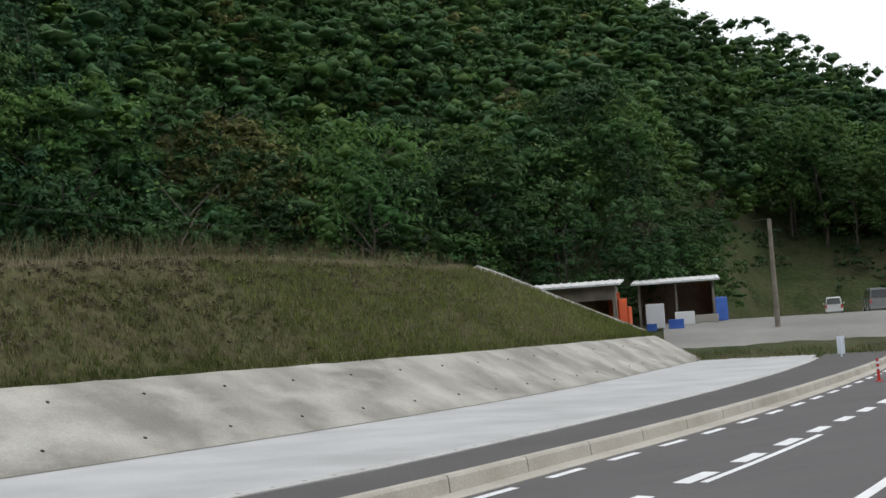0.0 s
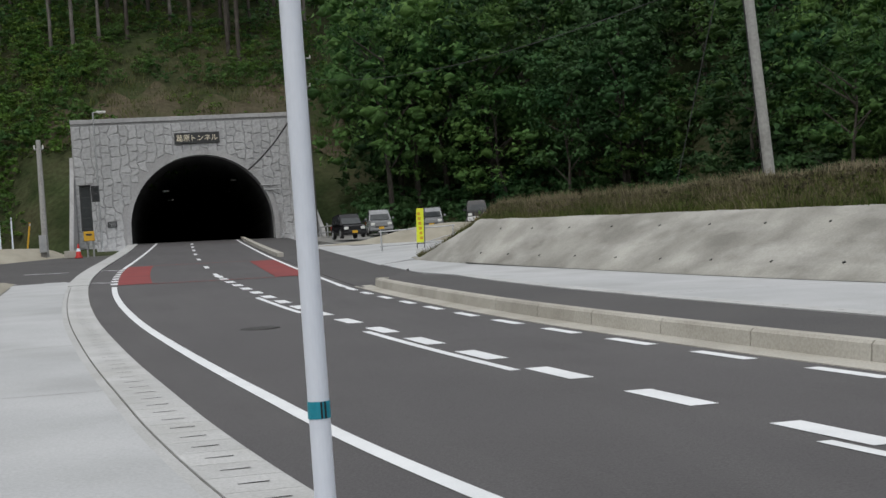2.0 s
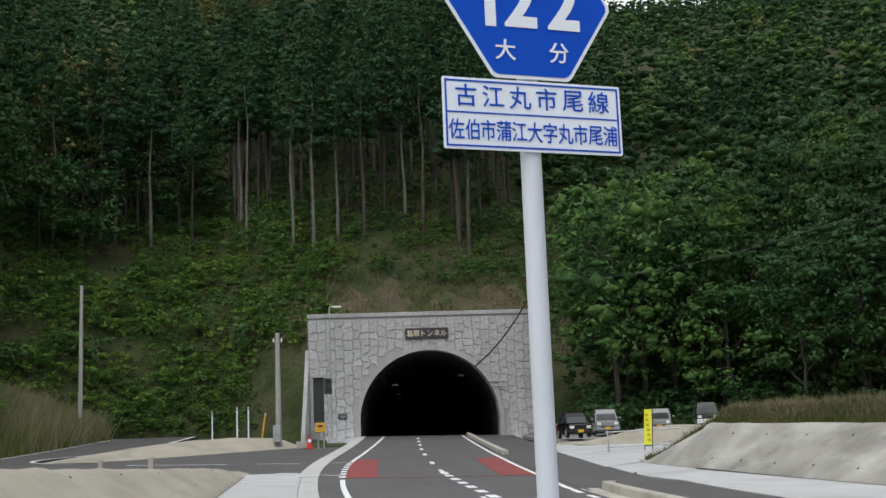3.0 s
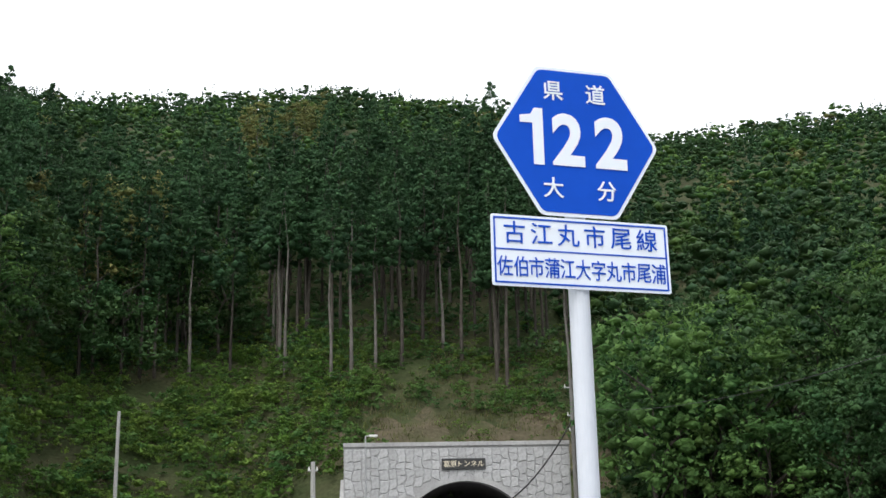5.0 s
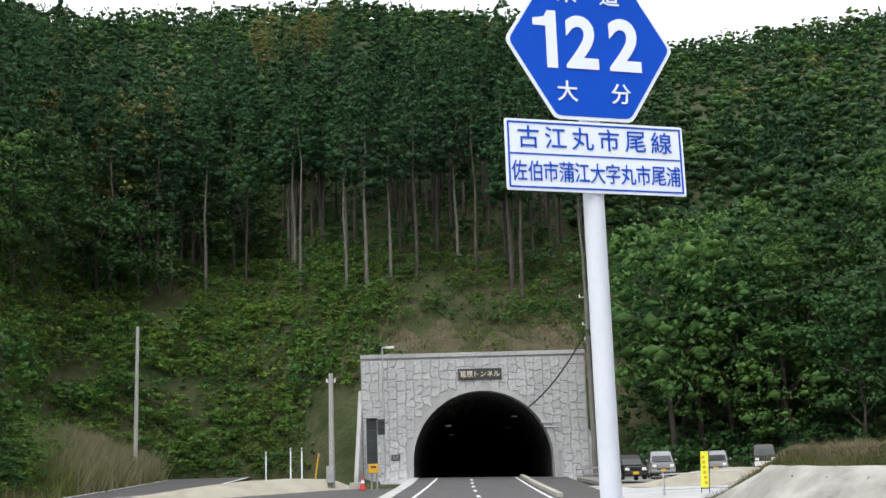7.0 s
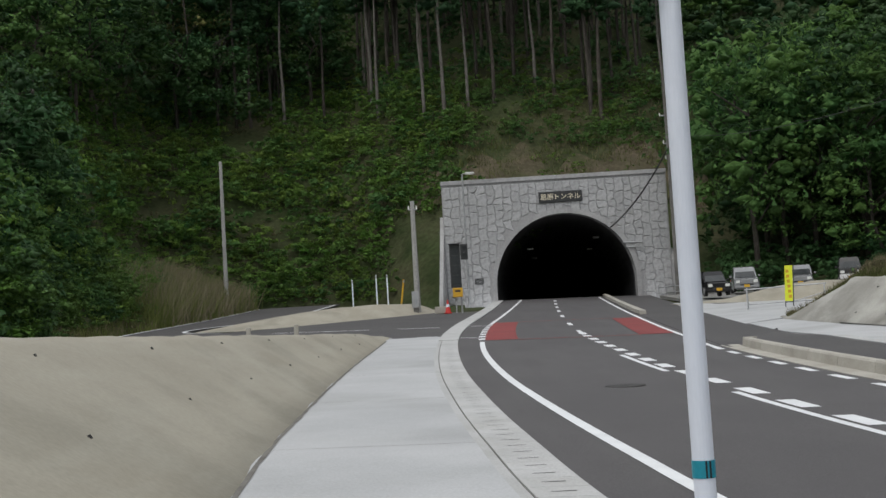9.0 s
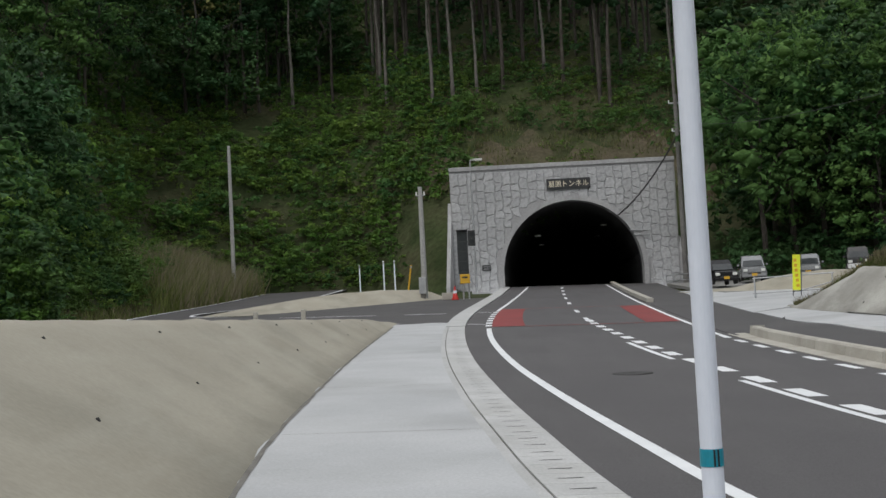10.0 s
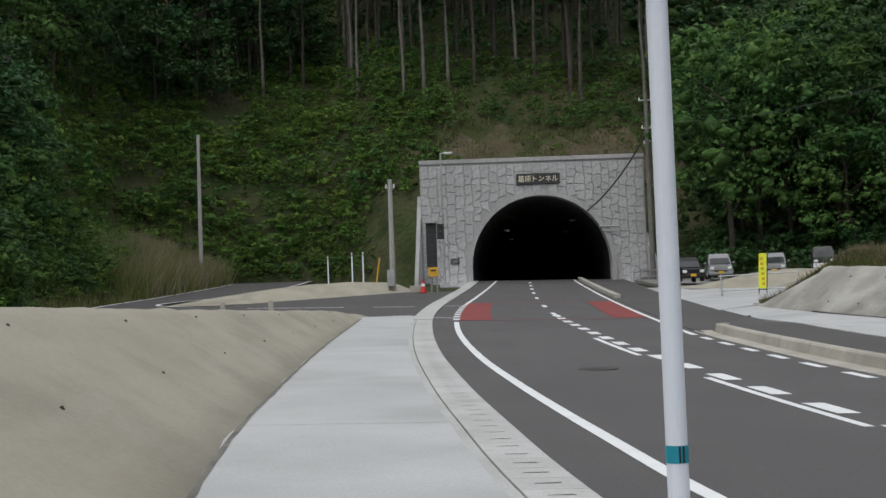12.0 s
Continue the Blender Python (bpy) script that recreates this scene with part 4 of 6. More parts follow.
P_L = utility_pole(-10.8, 96, 8.45, "plain grey concrete pole among the shrubs", radius=0.14)
x, y = -2.83, 72.2
P_M = utility_pole(-2.15, 72.3, 6.25, "grey concrete pole with a control box at its foot", radius=0.15, arms=((0.5, 0.25, 0),))
box_post = thing("control_box", "grey steel control box strapped to a pole", "control box", x + 0.02, y - 0.27, float(land(x, y)) + 0.5)
part("body", box(bmesh.new(), 0, 0, 0.5, 0.42, 0.28, 0.95, 0.02), STEEL, box_post)
part("door", box(bmesh.new(), 0, -0.15, 0.5, 0.36, 0.02, 0.86, 0.008), STEEL, box_post)
part("strap", box(bmesh.new(), 0, 0.13, -0.12, 0.3, 0.3, 0.8, 0.02), POLE_DARK, box_post, "dark protective sleeve")
P_R = utility_pole(9.72, 89.0, 9.7, "dark weathered pole beside the tunnel portal", radius=0.16, arms=((0.6, 0.5, 0), (2.6, 0.35, 0), (3.6, 0.25, 0.1)), material=POLE_DARK)
P_N = utility_pole(30.45, 37, 14.5, "leaning grey concrete pole behind the bank with stay wires", lean=(-0.05, 0.0), radius=0.15, z=EYE + 0.8)
P_Y = utility_pole(105.2, 56, 7.7, "grey concrete pole with a bracket arm behind the bank", lean=(0.0, 0.0), radius=0.14, arms=((0.45, 0.55, -0.12),))
P_Z = utility_pole(73.9, 47, 9.1, "grey pole with insulators leaning behind the bank", lean=(-0.015, 0.07), radius=0.15, arms=((0.5, 0.2, 0), (1.0, 0.3, 0)))
P_T = utility_pole(111.9, 82, 5.85, "grey pole carrying a transformer behind the bank", radius=0.12, fittings=((0.4, 0.8), (1.2, 0.6)), arms=((0.2, 0.4, 0),))
P_D = utility_pole(127.95, 84, 5.3, "grey pole with an arm and transformer behind the bank", radius=0.12, fittings=((1.3, 0.7),), arms=((0.3, 0.5, 0.1),))
P_F = utility_pole(143.6, 74, 3.95, "weathered timber pole beside the gravel lot", radius=0.13, material=TIMBER, z=EYE - 0.9)


def wire(a, b, sag, r, label, n=14):
    a, b = Vector(a), Vector(b)
    bm = bmesh.new()
    pts = [a.lerp(b, i / n) - Vector((0, 0, 4 * sag * (i / n) * (1 - i / n))) for i in range(n + 1)]
    across = (b - a).to_track_quat("Z", "Y").to_matrix()
    rings = [[bm.verts.new(p + across @ Vector((r * math.cos(k * 1.2566), r * math.sin(k * 1.2566), 0))) for k in range(5)] for p in pts]
    for lo, hi in zip(rings, rings[1:]):
        for k in range(5):
            bm.faces.new((lo[k], lo[(k + 1) % 5], hi[(k + 1) % 5], hi[k]))
    return tagged(part("cable", bm, WIRE), label, "cable", "overhead cables")


wire(P_Y, P_D, 1.2, 0.014, "thin black cable between the poles")
wire(P_Y, P_Z, 1.0, 0.014, "thin black cable between the poles")
wire(P_D, P_F, 0.8, 0.014, "thin black cable between the poles")
wire(P_T, P_D, 0.8, 0.012, "thin black cable between the poles")
wire(P_Z, P_N + Vector((0, 0, -1)), 0.9, 0.014, "thin black cable between the poles")
wire(P_N + Vector((0, 0, -2)), P_R + Vector((0, 0, -2)), 1.2, 0.014, "thin black cable between the poles")
wire(P_N, (P_N.x - 2.4, P_N.y + 1.2, P_N.z - 9.5), 0.0, 0.015, "stay wire of the leaning pole")
wire(P_N + Vector((-0.22, -0.1, -0.5)), (P_N.x + 0.2, P_N.y - 0.1, P_N.z - 9.2), 0.0, 0.02, "service cable down the leaning pole")
wire(P_R + Vector((-0.1, -0.3, -3.0)), (AX + 3.35, PY - 0.3, AZ + 3.75), 0.55, 0.06, "thick black cable sagging into the tunnel mouth")

# yellow guard at the stay
gx, gy = P_N.x - 1.5, P_N.y + 0.7
guard = thing("stay_guard", "yellow sleeve round the stay wire", "stay guard", gx, gy, P_N.z - 10.2)
part("sleeve", tube(bmesh.new(), (0, 0, 0), (0.2, 0, 1.6), 0.05, 0.05, 8), YELLOW, guard)


def street_lamp():
    x, y = 0.35, 88.6
    p = thing("street_lamp", "slender grey street lamp beside the tunnel portal", "street lamp", x, y, PZ0)
    h = EYE + 88.6 * math.tan(radians(7.35)) - PZ0
    part("post", tube(bmesh.new(), (0, 0, -0.3), (0, 0, h), 0.09, 0.055, 12), STEEL, p)
    part("arm", tube(bmesh.new(), (0, 0, h), (0.35, -0.1, h + 0.03), 0.04, 0.04, 8), STEEL, p)
    head = part("lamp_head", box(bmesh.new(), 0.55, -0.1, h + 0.03, 0.62, 0.26, 0.13, 0.04), LAMP_LENS, p, "pale flat lamp head")
    part("lens", box(bmesh.new(), 0.58, -0.1, h - 0.045, 0.46, 0.2, 0.03, 0.01), LAMP_LENS, head)


def info_board():
    x, y = -0.45, 70.5
    p = thing("information_board", "tall dark tunnel information board with a yellow box", "information board", x, y, float(road_z(x, y)) + 0.05)
    for dx in (-0.02, 0.30):
        part("post", tube(bmesh.new(), (dx, 0, -0.2), (dx, 0, 3.85), 0.05, 0.05, 10), STEEL, p)
    b = part("panel", box(bmesh.new(), 0.05, -0.12, 2.62, 0.60, 0.22, 2.45, 0.03), BLACK_PANEL, p, "dark display panel")
    part("visor", box(bmesh.new(), 0.05, -0.30, 3.86, 0.66, 0.34, 0.04, 0.01), BLACK_PANEL, b)
    for i in range(4):
        part("display_field", box(bmesh.new(), 0.05, -0.236, 3.5 - i * 0.56, 0.46, 0.012, 0.5, 0.004), GLASS, b)
    s = part("signal_head", box(bmesh.new(), 0.58, -0.12, 3.40, 0.42, 0.24, 0.88, 0.03), BLACK_PANEL, p, "black two-lamp signal head")
    for dz in (0.22, -0.2):
        part("lamp", tube(bmesh.new(), (0.60, -0.24, 3.40 + dz), (0.60, -0.27, 3.40 + dz), 0.13, 0.13, 18), GLASS, s)
        part("hood", tube(bmesh.new(), (0.60, -0.24, 3.55 + dz), (0.60, -0.42, 3.53 + dz), 0.05, 0.05, 8), BLACK_PANEL, s)
    part("yellow_box", box(bmesh.new(), 0.10, -0.1, 1.12, 0.56, 0.28, 0.52, 0.03), YELLOW, p, "yellow emergency box")
    part("box_label", box(bmesh.new(), 0.10, -0.245, 1.2, 0.3, 0.008, 0.1), BLACK_PANEL, p)


def traffic_cone(x, y):
    p = thing("traffic_cone", "red traffic cone with a white collar", "traffic cone", x, y, float(road_z(x, y)) + 0.03)
    part("base", box(bmesh.new(), 0, 0, 0.03, 0.42, 0.42, 0.06, 0.01), RED_PLASTIC, p)
    part("cone", tube(bmesh.new(), (0, 0, 0.05), (0, 0, 0.78), 0.17, 0.03, 18), RED_PLASTIC, p)
    part("collar", tube(bmesh.new(), (0, 0, 0.36), (0, 0, 0.52), 0.115, 0.082, 18), SIGN_WHITE, p, "white reflective collar")


street_lamp()
info_board()
traffic_cone(-0.95, 70.0)
wt = thing("concrete_weight", "pale concrete foot block beside the board", "weight", -1.35, 70.6, float(road_z(-1.35, 70.6)) + 0.02)
part("block", box(bmesh.new(), 0, 0, 0.2, 0.7, 0.5, 0.4, 0.03), KERB, wt)

# plaques on the portal
plaque = tagged(new("name_plaque"), "black tunnel name plaque with gold lettering", "plaque")
plaque.matrix_basis = pose(7.36, PY - 0.1, EYE + 90 * math.tan(radians(6.05)))
part("plate", box(bmesh.new(), 0, 0, 0, 3.15, 0.14, 0.78, 0.02), BLACK_PANEL, plaque)
for i, s in enumerate("葛原トンネル"):
    text_on(s, (i - 2.5) * 0.49 , 0, 0.078, 0.5, GOLD, plaque, 0.0)
small = tagged(new("data_plaque"), "small dark data plaque on the portal", "plaque")
small.matrix_basis = pose(1.15, PY - 0.08, PZ0 + 1.75)
part("plate", box(bmesh.new(), 0, 0, 0, 0.62, 0.1, 0.42, 0.015), BLACK_PANEL, small)
for dz in (0.1, 0.0, -0.1):
    part("text_bar", box(bmesh.new(), 0, -0.052, dz, 0.44, 0.006, 0.03), STEEL, small)
bars = tagged(new("signal_bracket"), "two thin steel brackets beside the tunnel mouth", "bracket")
bars.matrix_basis = pose(12.35, PY - 0.25, PZ0 + 3.75)
for dz, w in ((0.18, 1.5), (-0.15, 1.1)):
    part("bar", tube(bmesh.new(), (-w / 2, 0, dz), (w / 2 , 0, dz - 0.04), 0.05, 0.05, 8), STEEL, bars)
# lamps in the tunnel, unlit but for a few
for i, (dx, dz) in enumerate(((-2.6, 3.3), (2.6, 3.9), (-2.5, 3.4), (2.5, 3.9))):
    yy = PY + 8 + 14 * (i // 2)
    fit = tagged(new("tunnel_lamp"), "small tunnel lamp under the vault", "lamp", "tunnel lamps")
    fit.matrix_basis = pose(AX + dx + (yy - PY) * 0.07, yy, AZ + dz - 0.2)
    part("housing", box(bmesh.new(), 0, 0, 0, 0.5, 0.3, 0.16, 0.03), STEEL, fit)
    part("lens", box(bmesh.new(), 0, -0.16, -0.02, 0.4, 0.03, 0.1, 0.01), LAMP_LENS, fit)


def delineator(x, y, h, label, material, r=0.045, lean=0.0, group="delineator posts"):
    p = thing("delineator_post", label, "delineator post", x, y, None, 0, group)
    part("post", tube(bmesh.new(), (0, 0, -0.2), (lean, 0, h), r, r, 10), material, p)
    part("reflector", box(bmesh.new(), lean, -r - 0.01, h - 0.12, 0.09, 0.03, 0.14, 0.01), STEEL, p)


for a, r, h in ((-5.1, 78, 1.55), (-4.0, 76, 1.75), (-3.5, 76, 1.75)):
    px, py = polar(a, r)
    delineator(px, py, h + 0.8, "white delineator post behind the concrete mound", SIGN_WHITE)
px, py = polar(-3.0, 75.5)
delineator(px, py, 2.2, "leaning yellow marker post", YELLOW, 0.05, 0.35)
for a, r in ((-9.9, 46.0), (-7.75, 44.5)):
    px, py = polar(a, r)
    post = thing("boundary_post", "short pale concrete boundary post on the bank", "boundary post", px, py, EYE + 0.02, group="boundary posts")
    part("post", box(bmesh.new(), 0, 0, 0.25, 0.16, 0.16, 0.85, 0.02), KERB, post)


def pipe_fence():
    """Low tube fence right of the tunnel."""
    p = thing("pipe_fence", "low galvanised pipe fence beside the tunnel", "fence", 13.7, 84.0)
    for i in range(6):
        part("post", tube(bmesh.new(), (i * 0.32, -i * 1.3 + 4, -0.2), (i * 0.32, -i * 1.3 + 4, 1.15), 0.05, 0.05, 8), STEEL, p)
    for z in (0.55, 0.95):
        part("rail", tube(bmesh.new(), (0, 4, z), (1.6, -2.5, z), 0.04, 0.04, 8), STEEL, p)


pipe_fence()

# ---- parking place ----
structure("parking_place", ribbon("parking_place", lambda y: 13.4, lambda y: 27.0, 66.5, 86, 0.1, 0.1, GRAVEL, 1, 4, 0.2), "pale gravel parking place below the wooded hill", "parking")


def car(x, y, turn, paint, label, w, l, h, van=False, lot=0.1, z=None, trim=None):
    """A small car, nose towards its own -y: body, greenhouse, wheels, lamps."""
    top = thing("car", label, "car", x, y, float(road_z(x, y)) + lot if z is None else z, turn, "parked cars")
    hw = w / 2
    waist, bonnet = h * 0.56, h * (0.58 if van else 0.54)

    def loft(rings):
        bm = bmesh.new()
        prev = None
        for ring in rings:
            cur = [bm.verts.new(v) for v in ring]
            if prev:
                for i in range(len(cur)):
                    bm.faces.new((prev[i], prev[(i + 1) % len(cur)], cur[(i + 1) % len(cur)], cur[i]))
            else:
                bm.faces.new(cur)
            prev = cur
        bm.faces.new(prev[::-1])
        bmesh.ops.bevel(bm, geom=[e for e in bm.edges if e.calc_length() > 0.25], offset=0.035, segments=2, affect="EDGES")
        return bm

    def ring(yy, a, z0, z1, tuck=0.9):
        return [(-a * 0.94, yy, z0), (-a, yy, z0 + (z1 - z0) * 0.35), (-a * tuck, yy, z1), (a * tuck, yy, z1), (a, yy, z0 + (z1 - z0) * 0.35), (a * 0.94, yy, z0)]

    nose = 0.16 if van else 0.27
    part("body", loft([ring(-l / 2, hw * 0.88, 0.22, bonnet * 0.86), ring(-l / 2 + 0.12, hw, 0.2, bonnet * 0.95), ring(-l / 2 + l * nose, hw, 0.2, bonnet), ring(l / 2 - 0.12, hw, 0.2, waist), ring(l / 2, hw * 0.92, 0.25, waist * 0.95)]), paint, top, smooth=False)
    c0, c1, r0, r1 = -l / 2 + l * nose * 0.8, l / 2 - 0.04, -l / 2 + l * (nose + 0.13), l / 2 - (0.12 if van else 0.3)
    cab = part("cabin", loft([[(-hw * 0.9, c0, waist - 0.06), (-hw * 0.74, r0, h * 0.97), (hw * 0.74, r0, h * 0.97), (hw * 0.9, c0, waist - 0.06)], [(-hw * 0.93, 0, waist - 0.06), (-hw * 0.78, 0, h), (hw * 0.78, 0, h), (hw * 0.93, 0, waist - 0.06)], [(-hw * 0.9, c1, waist - 0.06), (-hw * 0.74, r1, h * 0.96), (hw * 0.74, r1, h * 0.96), (hw * 0.9, c1, waist - 0.06)]]), paint, top)

    def pane(name, pts):
        bm = bmesh.new()
        f = bm.faces.new([bm.verts.new(p) for p in pts])
        f.normal_update()
        r = bmesh.ops.solidify(bm, geom=[f], thickness=0.012)
        part(name, bm, GLASS, cab, "dark window glass")

    e = 0.02
    pane("windscreen", [(-hw * 0.80, c0 + 0.05 - e * 2, waist + 0.02), (hw * 0.80, c0 + 0.05 - e * 2, waist + 0.02), (hw * 0.68, r0 - e * 2, h * 0.92), (-hw * 0.68, r0 - e * 2, h * 0.92)])
    pane("rear_window", [(-hw * 0.78, c1 + e * 2, waist + 0.05), (hw * 0.78, c1 + e * 2, waist + 0.05), (hw * 0.68, r1 + e * 3, h * 0.91), (-hw * 0.68, r1 + e * 3, h * 0.91)])
    for s in (-1, 1):
        for ya, yb in ((c0 + 0.35, -0.05), (0.05, c1 - 0.3)):
            pane("side_window", [(s * (hw * 0.915 + e), ya, waist + 0.04), (s * (hw * 0.915 + e), yb, waist + 0.04), (s * (hw * 0.795 + e), yb - 0.02, h * 0.92), (s * (hw * 0.795 + e), max(ya, r0 + 0.05), h * 0.92)])
        part("headlamp", box(bmesh.new(), s * hw * 0.68, -l / 2 - 0.005, bonnet * 0.72, 0.26, 0.08, 0.17, 0.03), LAMP_LENS, top, "clear headlamp")
        part("tail_lamp", box(bmesh.new(), s * hw * 0.84, l / 2, waist * 0.8, 0.13, 0.06, 0.3, 0.02), RED_PLASTIC, top, "red tail lamp")
        part("mirror", box(bmesh.new(), s * (hw + 0.09), c0 + 0.4, waist + 0.1, 0.14, 0.1, 0.13, 0.03), paint, top)
        for yy in (-l * 0.31, l * 0.31):
            wh = part("wheel", tube(bmesh.new(), (s * (hw - 0.17), yy, 0.28), (s * (hw + 0.005), yy, 0.28), 0.28, 0.28, 20), RUBBER, top)
            part("rim", tube(bmesh.new(), (s * (hw - 0.02), yy, 0.28), (s * (hw + 0.015), yy, 0.28), 0.18, 0.17, 16), STEEL, wh)
    part("grille", box(bmesh.new(), 0, -l / 2 - 0.004, bonnet * 0.5, w * 0.5, 0.04, 0.12, 0.015), BLACK_PANEL, top)
    part("bumper", box(bmesh.new(), 0, -l / 2 + 0.01, 0.3 if trim is None else 0.42, w * 0.92, 0.14, 0.16 if trim is None else 0.3, 0.04), trim or paint, top)
    part("bumper", box(bmesh.new(), 0, l / 2 - 0.01, 0.32, w * 0.9, 0.12, 0.18, 0.04), paint, top)
    part("number_plate", box(bmesh.new(), 0, -l / 2 - 0.055, 0.36, 0.33, 0.02, 0.165, 0.004), YELLOW, top, "yellow number plate")


CAR_DARK = surface("dark_grey_car_paint", (0.035, 0.036, 0.038), (0.045, 0.046, 0.048), 2, 20, 0.25, 0)
cx, cy = polar(11.2, 76)
car(cx, cy, 2, CAR_BLACK, "glossy black small hatchback facing the road", 1.48, 3.4, 1.5, lot=0.25)
cx, cy = polar(12.62, 82)
car(cx, cy, -8, CAR_SILVER, "silver-grey small wagon facing the road", 1.6, 3.6, 1.62, False, lot=0.2)
cx, cy = polar(15.05, 83)
car(cx, cy, -16, CAR_SILVER, "silver hatchback facing the road", 1.6, 3.7, 1.55, False, lot=0.2)
cx, cy = polar(17.1, 84)
car(cx, cy, -14, CAR_DARK, "dark grey small van with a pale bumper", 1.48, 3.4, 1.7, True, lot=0.35, trim=CAR_WHITE)


def barricade():
    x, y = polar(14.35, 57)
    z = float(road_z(x, y)) + 0.2
    p = thing("barricade", "galvanised pipe barricade on A-frame feet", "barricade", x, y, z, -16, "barricades")
    for dx in (-1.65, 1.65):
        leg = part("stand", tube(bmesh.new(), (dx, -0.35, 0), (dx, 0, 0.95), 0.028, 0.028, 8), STEEL, p)
        part("stand", tube(bmesh.new(), (dx, 0.35, 0), (dx, 0, 0.95), 0.028, 0.028, 8), STEEL, p)
        part("foot_bar", tube(bmesh.new(), (dx, -0.38, 0.03), (dx, 0.38, 0.03), 0.024, 0.024, 8), STEEL, p)
    for za, zb in ((0.86, 0.93), (0.2, 0.24)):
        part("rail", tube(bmesh.new(), (-1.75, 0, za), (1.75, 0, zb), 0.028, 0.028, 8), STEEL, p)
    part("rail", tube(bmesh.new(), (0.2, 0.02, 0.2), (1.9, 0.02, 0.6), 0.022, 0.022, 8), STEEL, p)
    b = thing("banner", "tall bright yellow-green banner sign on a frame", "banner", x + 0.05, y - 0.35, z, -16)
    part("sheet", box(bmesh.new(), 0.03, 0, 1.02, 0.33, 0.02, 1.55, 0.004, Matrix.Rotation(radians(3), 4, "Y")), LIME, b)
    for dx in (-0.17, 0.17):
        part("frame_bar", tube(bmesh.new(), (dx, 0.03, 0.0), (dx + 0.1, 0.03, 1.85), 0.02, 0.02, 6), BLACK_PANEL, b)
    part("frame_bar", tube(bmesh.new(), (-0.17, 0.03, 0.2), (0.17, 0.03, 0.2), 0.02, 0.02, 6), BLACK_PANEL, b)
    for i in range(6):
        part("text_bar", box(bmesh.new(), 0.0 + 0.012 * (5 - i), -0.014, 0.45 + i * 0.22, 0.13, 0.006, 0.13), YELLOW, b)


barricade()

# ---- the lot beyond the bank: sheds, cars, clutter ----
def gravel_lot():
    verts, angles = [], np.arange(138.6, 153.5, 0.7)
    w = len(angles)
    for k in range(16):
        for a in angles:
            edge = 65.5 + 1.2 * noise.noise((a * 0.8, 0, 3))
            r = edge + (float(np.interp(a, HILLS[:, 0], HILLS[:, 1])) - 2 - edge) * k / 15
            px, py = polar(a, r)
            verts.append((px, py, float(land(px, py)) + (0.1 if 0 < k < 15 else -0.1)))
    structure("gravel_lot", mesh_of("gravel_lot", verts, [(j * w + i, j * w + i + 1, j * w + i + w + 1, j * w + i + w) for j in range(15) for i in range(w - 1)], GRAVEL, True), "pale gravel lot below the far hill", "lot")


gravel_lot()


def shed(a, r, turn, w, d, h, label, open_front, roof_mat):
    x, y = polar(a, r)
    p = thing("shed", label, "shed", x, y, None, turn, "open sheds")
    for dx in (-w / 2, 0, w / 2):
        for dy in (-d / 2, d / 2):
            part("post", box(bmesh.new(), dx, dy, h / 2 - 0.1, 0.14, 0.14, h, 0.01), TIMBER, p)
    part("back_wall", box(bmesh.new(), 0, d / 2 + 0.05, h / 2, w, 0.06, h - 0.1, 0.01), RUST, p)
    for s in (-1, 1):
        part("side_wall", box(bmesh.new(), s * (w / 2 + 0.04), 0.3, h / 2, 0.06, d - 0.8, h - 0.2, 0.01), TIMBER, p)
    if not open_front:
        part("front_panel", box(bmesh.new(), 0, -d / 2 - 0.05, h - 0.5, w, 0.06, 0.8, 0.01), TIMBER, p)
    roof = part("roof", box(bmesh.new(), 0, -0.2, h + 0.12, w + 0.9, d + 1.2, 0.12, 0.02, Matrix.Rotation(radians(4), 4, "X")), roof_mat, p, "pale sheet-metal roof")
    n = int((w + 0.9) / 0.5)
    for i in range(n):
        part("roof_rib", box(bmesh.new(), -(w + 0.9) / 2 + 0.25 + i * 0.5, -0.2, h + 0.2, 0.06, d + 1.2, 0.05, 0, Matrix.Rotation(radians(4), 4, "X")), roof_mat, roof)


shed(134.4, 74, -140, 5.6, 3.5, 3.4, "open timber shed with a bright sheet-metal roof", False, ROOF_SHEET)
shed(139.3, 82, -140, 4.6, 3.6, 2.7, "open-fronted storage shed with a thin pale roof", True, ROOF_SHEET)


def clutter(kind, label, category, a, r, size, material, turn=-140, bevel=0.03):
    x, y = polar(a, r)
    p = thing(kind, label, category, x, y, None, turn)
    part("body", box(bmesh.new(), 0, 0, size[2] / 2 + 0.04, *size, bevel), material, p)
    return p


clutter("white_cabinet", "white sheet-metal cabinet beside the shed", "cabinet", 138.3, 77.5, (1.1, 0.7, 1.5), CAR_WHITE)
clutter("crate", "blue plastic crate on the ground", "crate", 138.1, 76, (0.6, 0.5, 0.45), BLUE_SHEET)
clutter("crate", "blue-white plastic crate beside the cabinet", "crate", 139.2, 76.5, (0.9, 0.6, 0.6), BLUE_SHEET)
clutter("box_pile", "pile of white boxes in the shed", "boxes", 139.6, 79, (1.2, 0.9, 0.8), CAR_WHITE)
clutter("workbench", "low pale bench before the shed", "bench", 140.5, 79.5, (1.6, 0.8, 0.5), KERB)
clutter("tarpaulin", "blue tarpaulin hanging at the shed's corner", "tarpaulin", 141.2, 80.5, (0.9, 0.3, 1.5), BLUE_SHEET, -110, 0.1)
for i, (a, h) in enumerate(((136.5, 2.6), (136.85, 2.3), (137.15, 1.9))):
    clutter("orange_net", "orange plastic safety net draped on stakes", "safety net", a, 74 - i, (0.7, 0.15, h), ORANGE, -120 + 30 * i, 0.06)
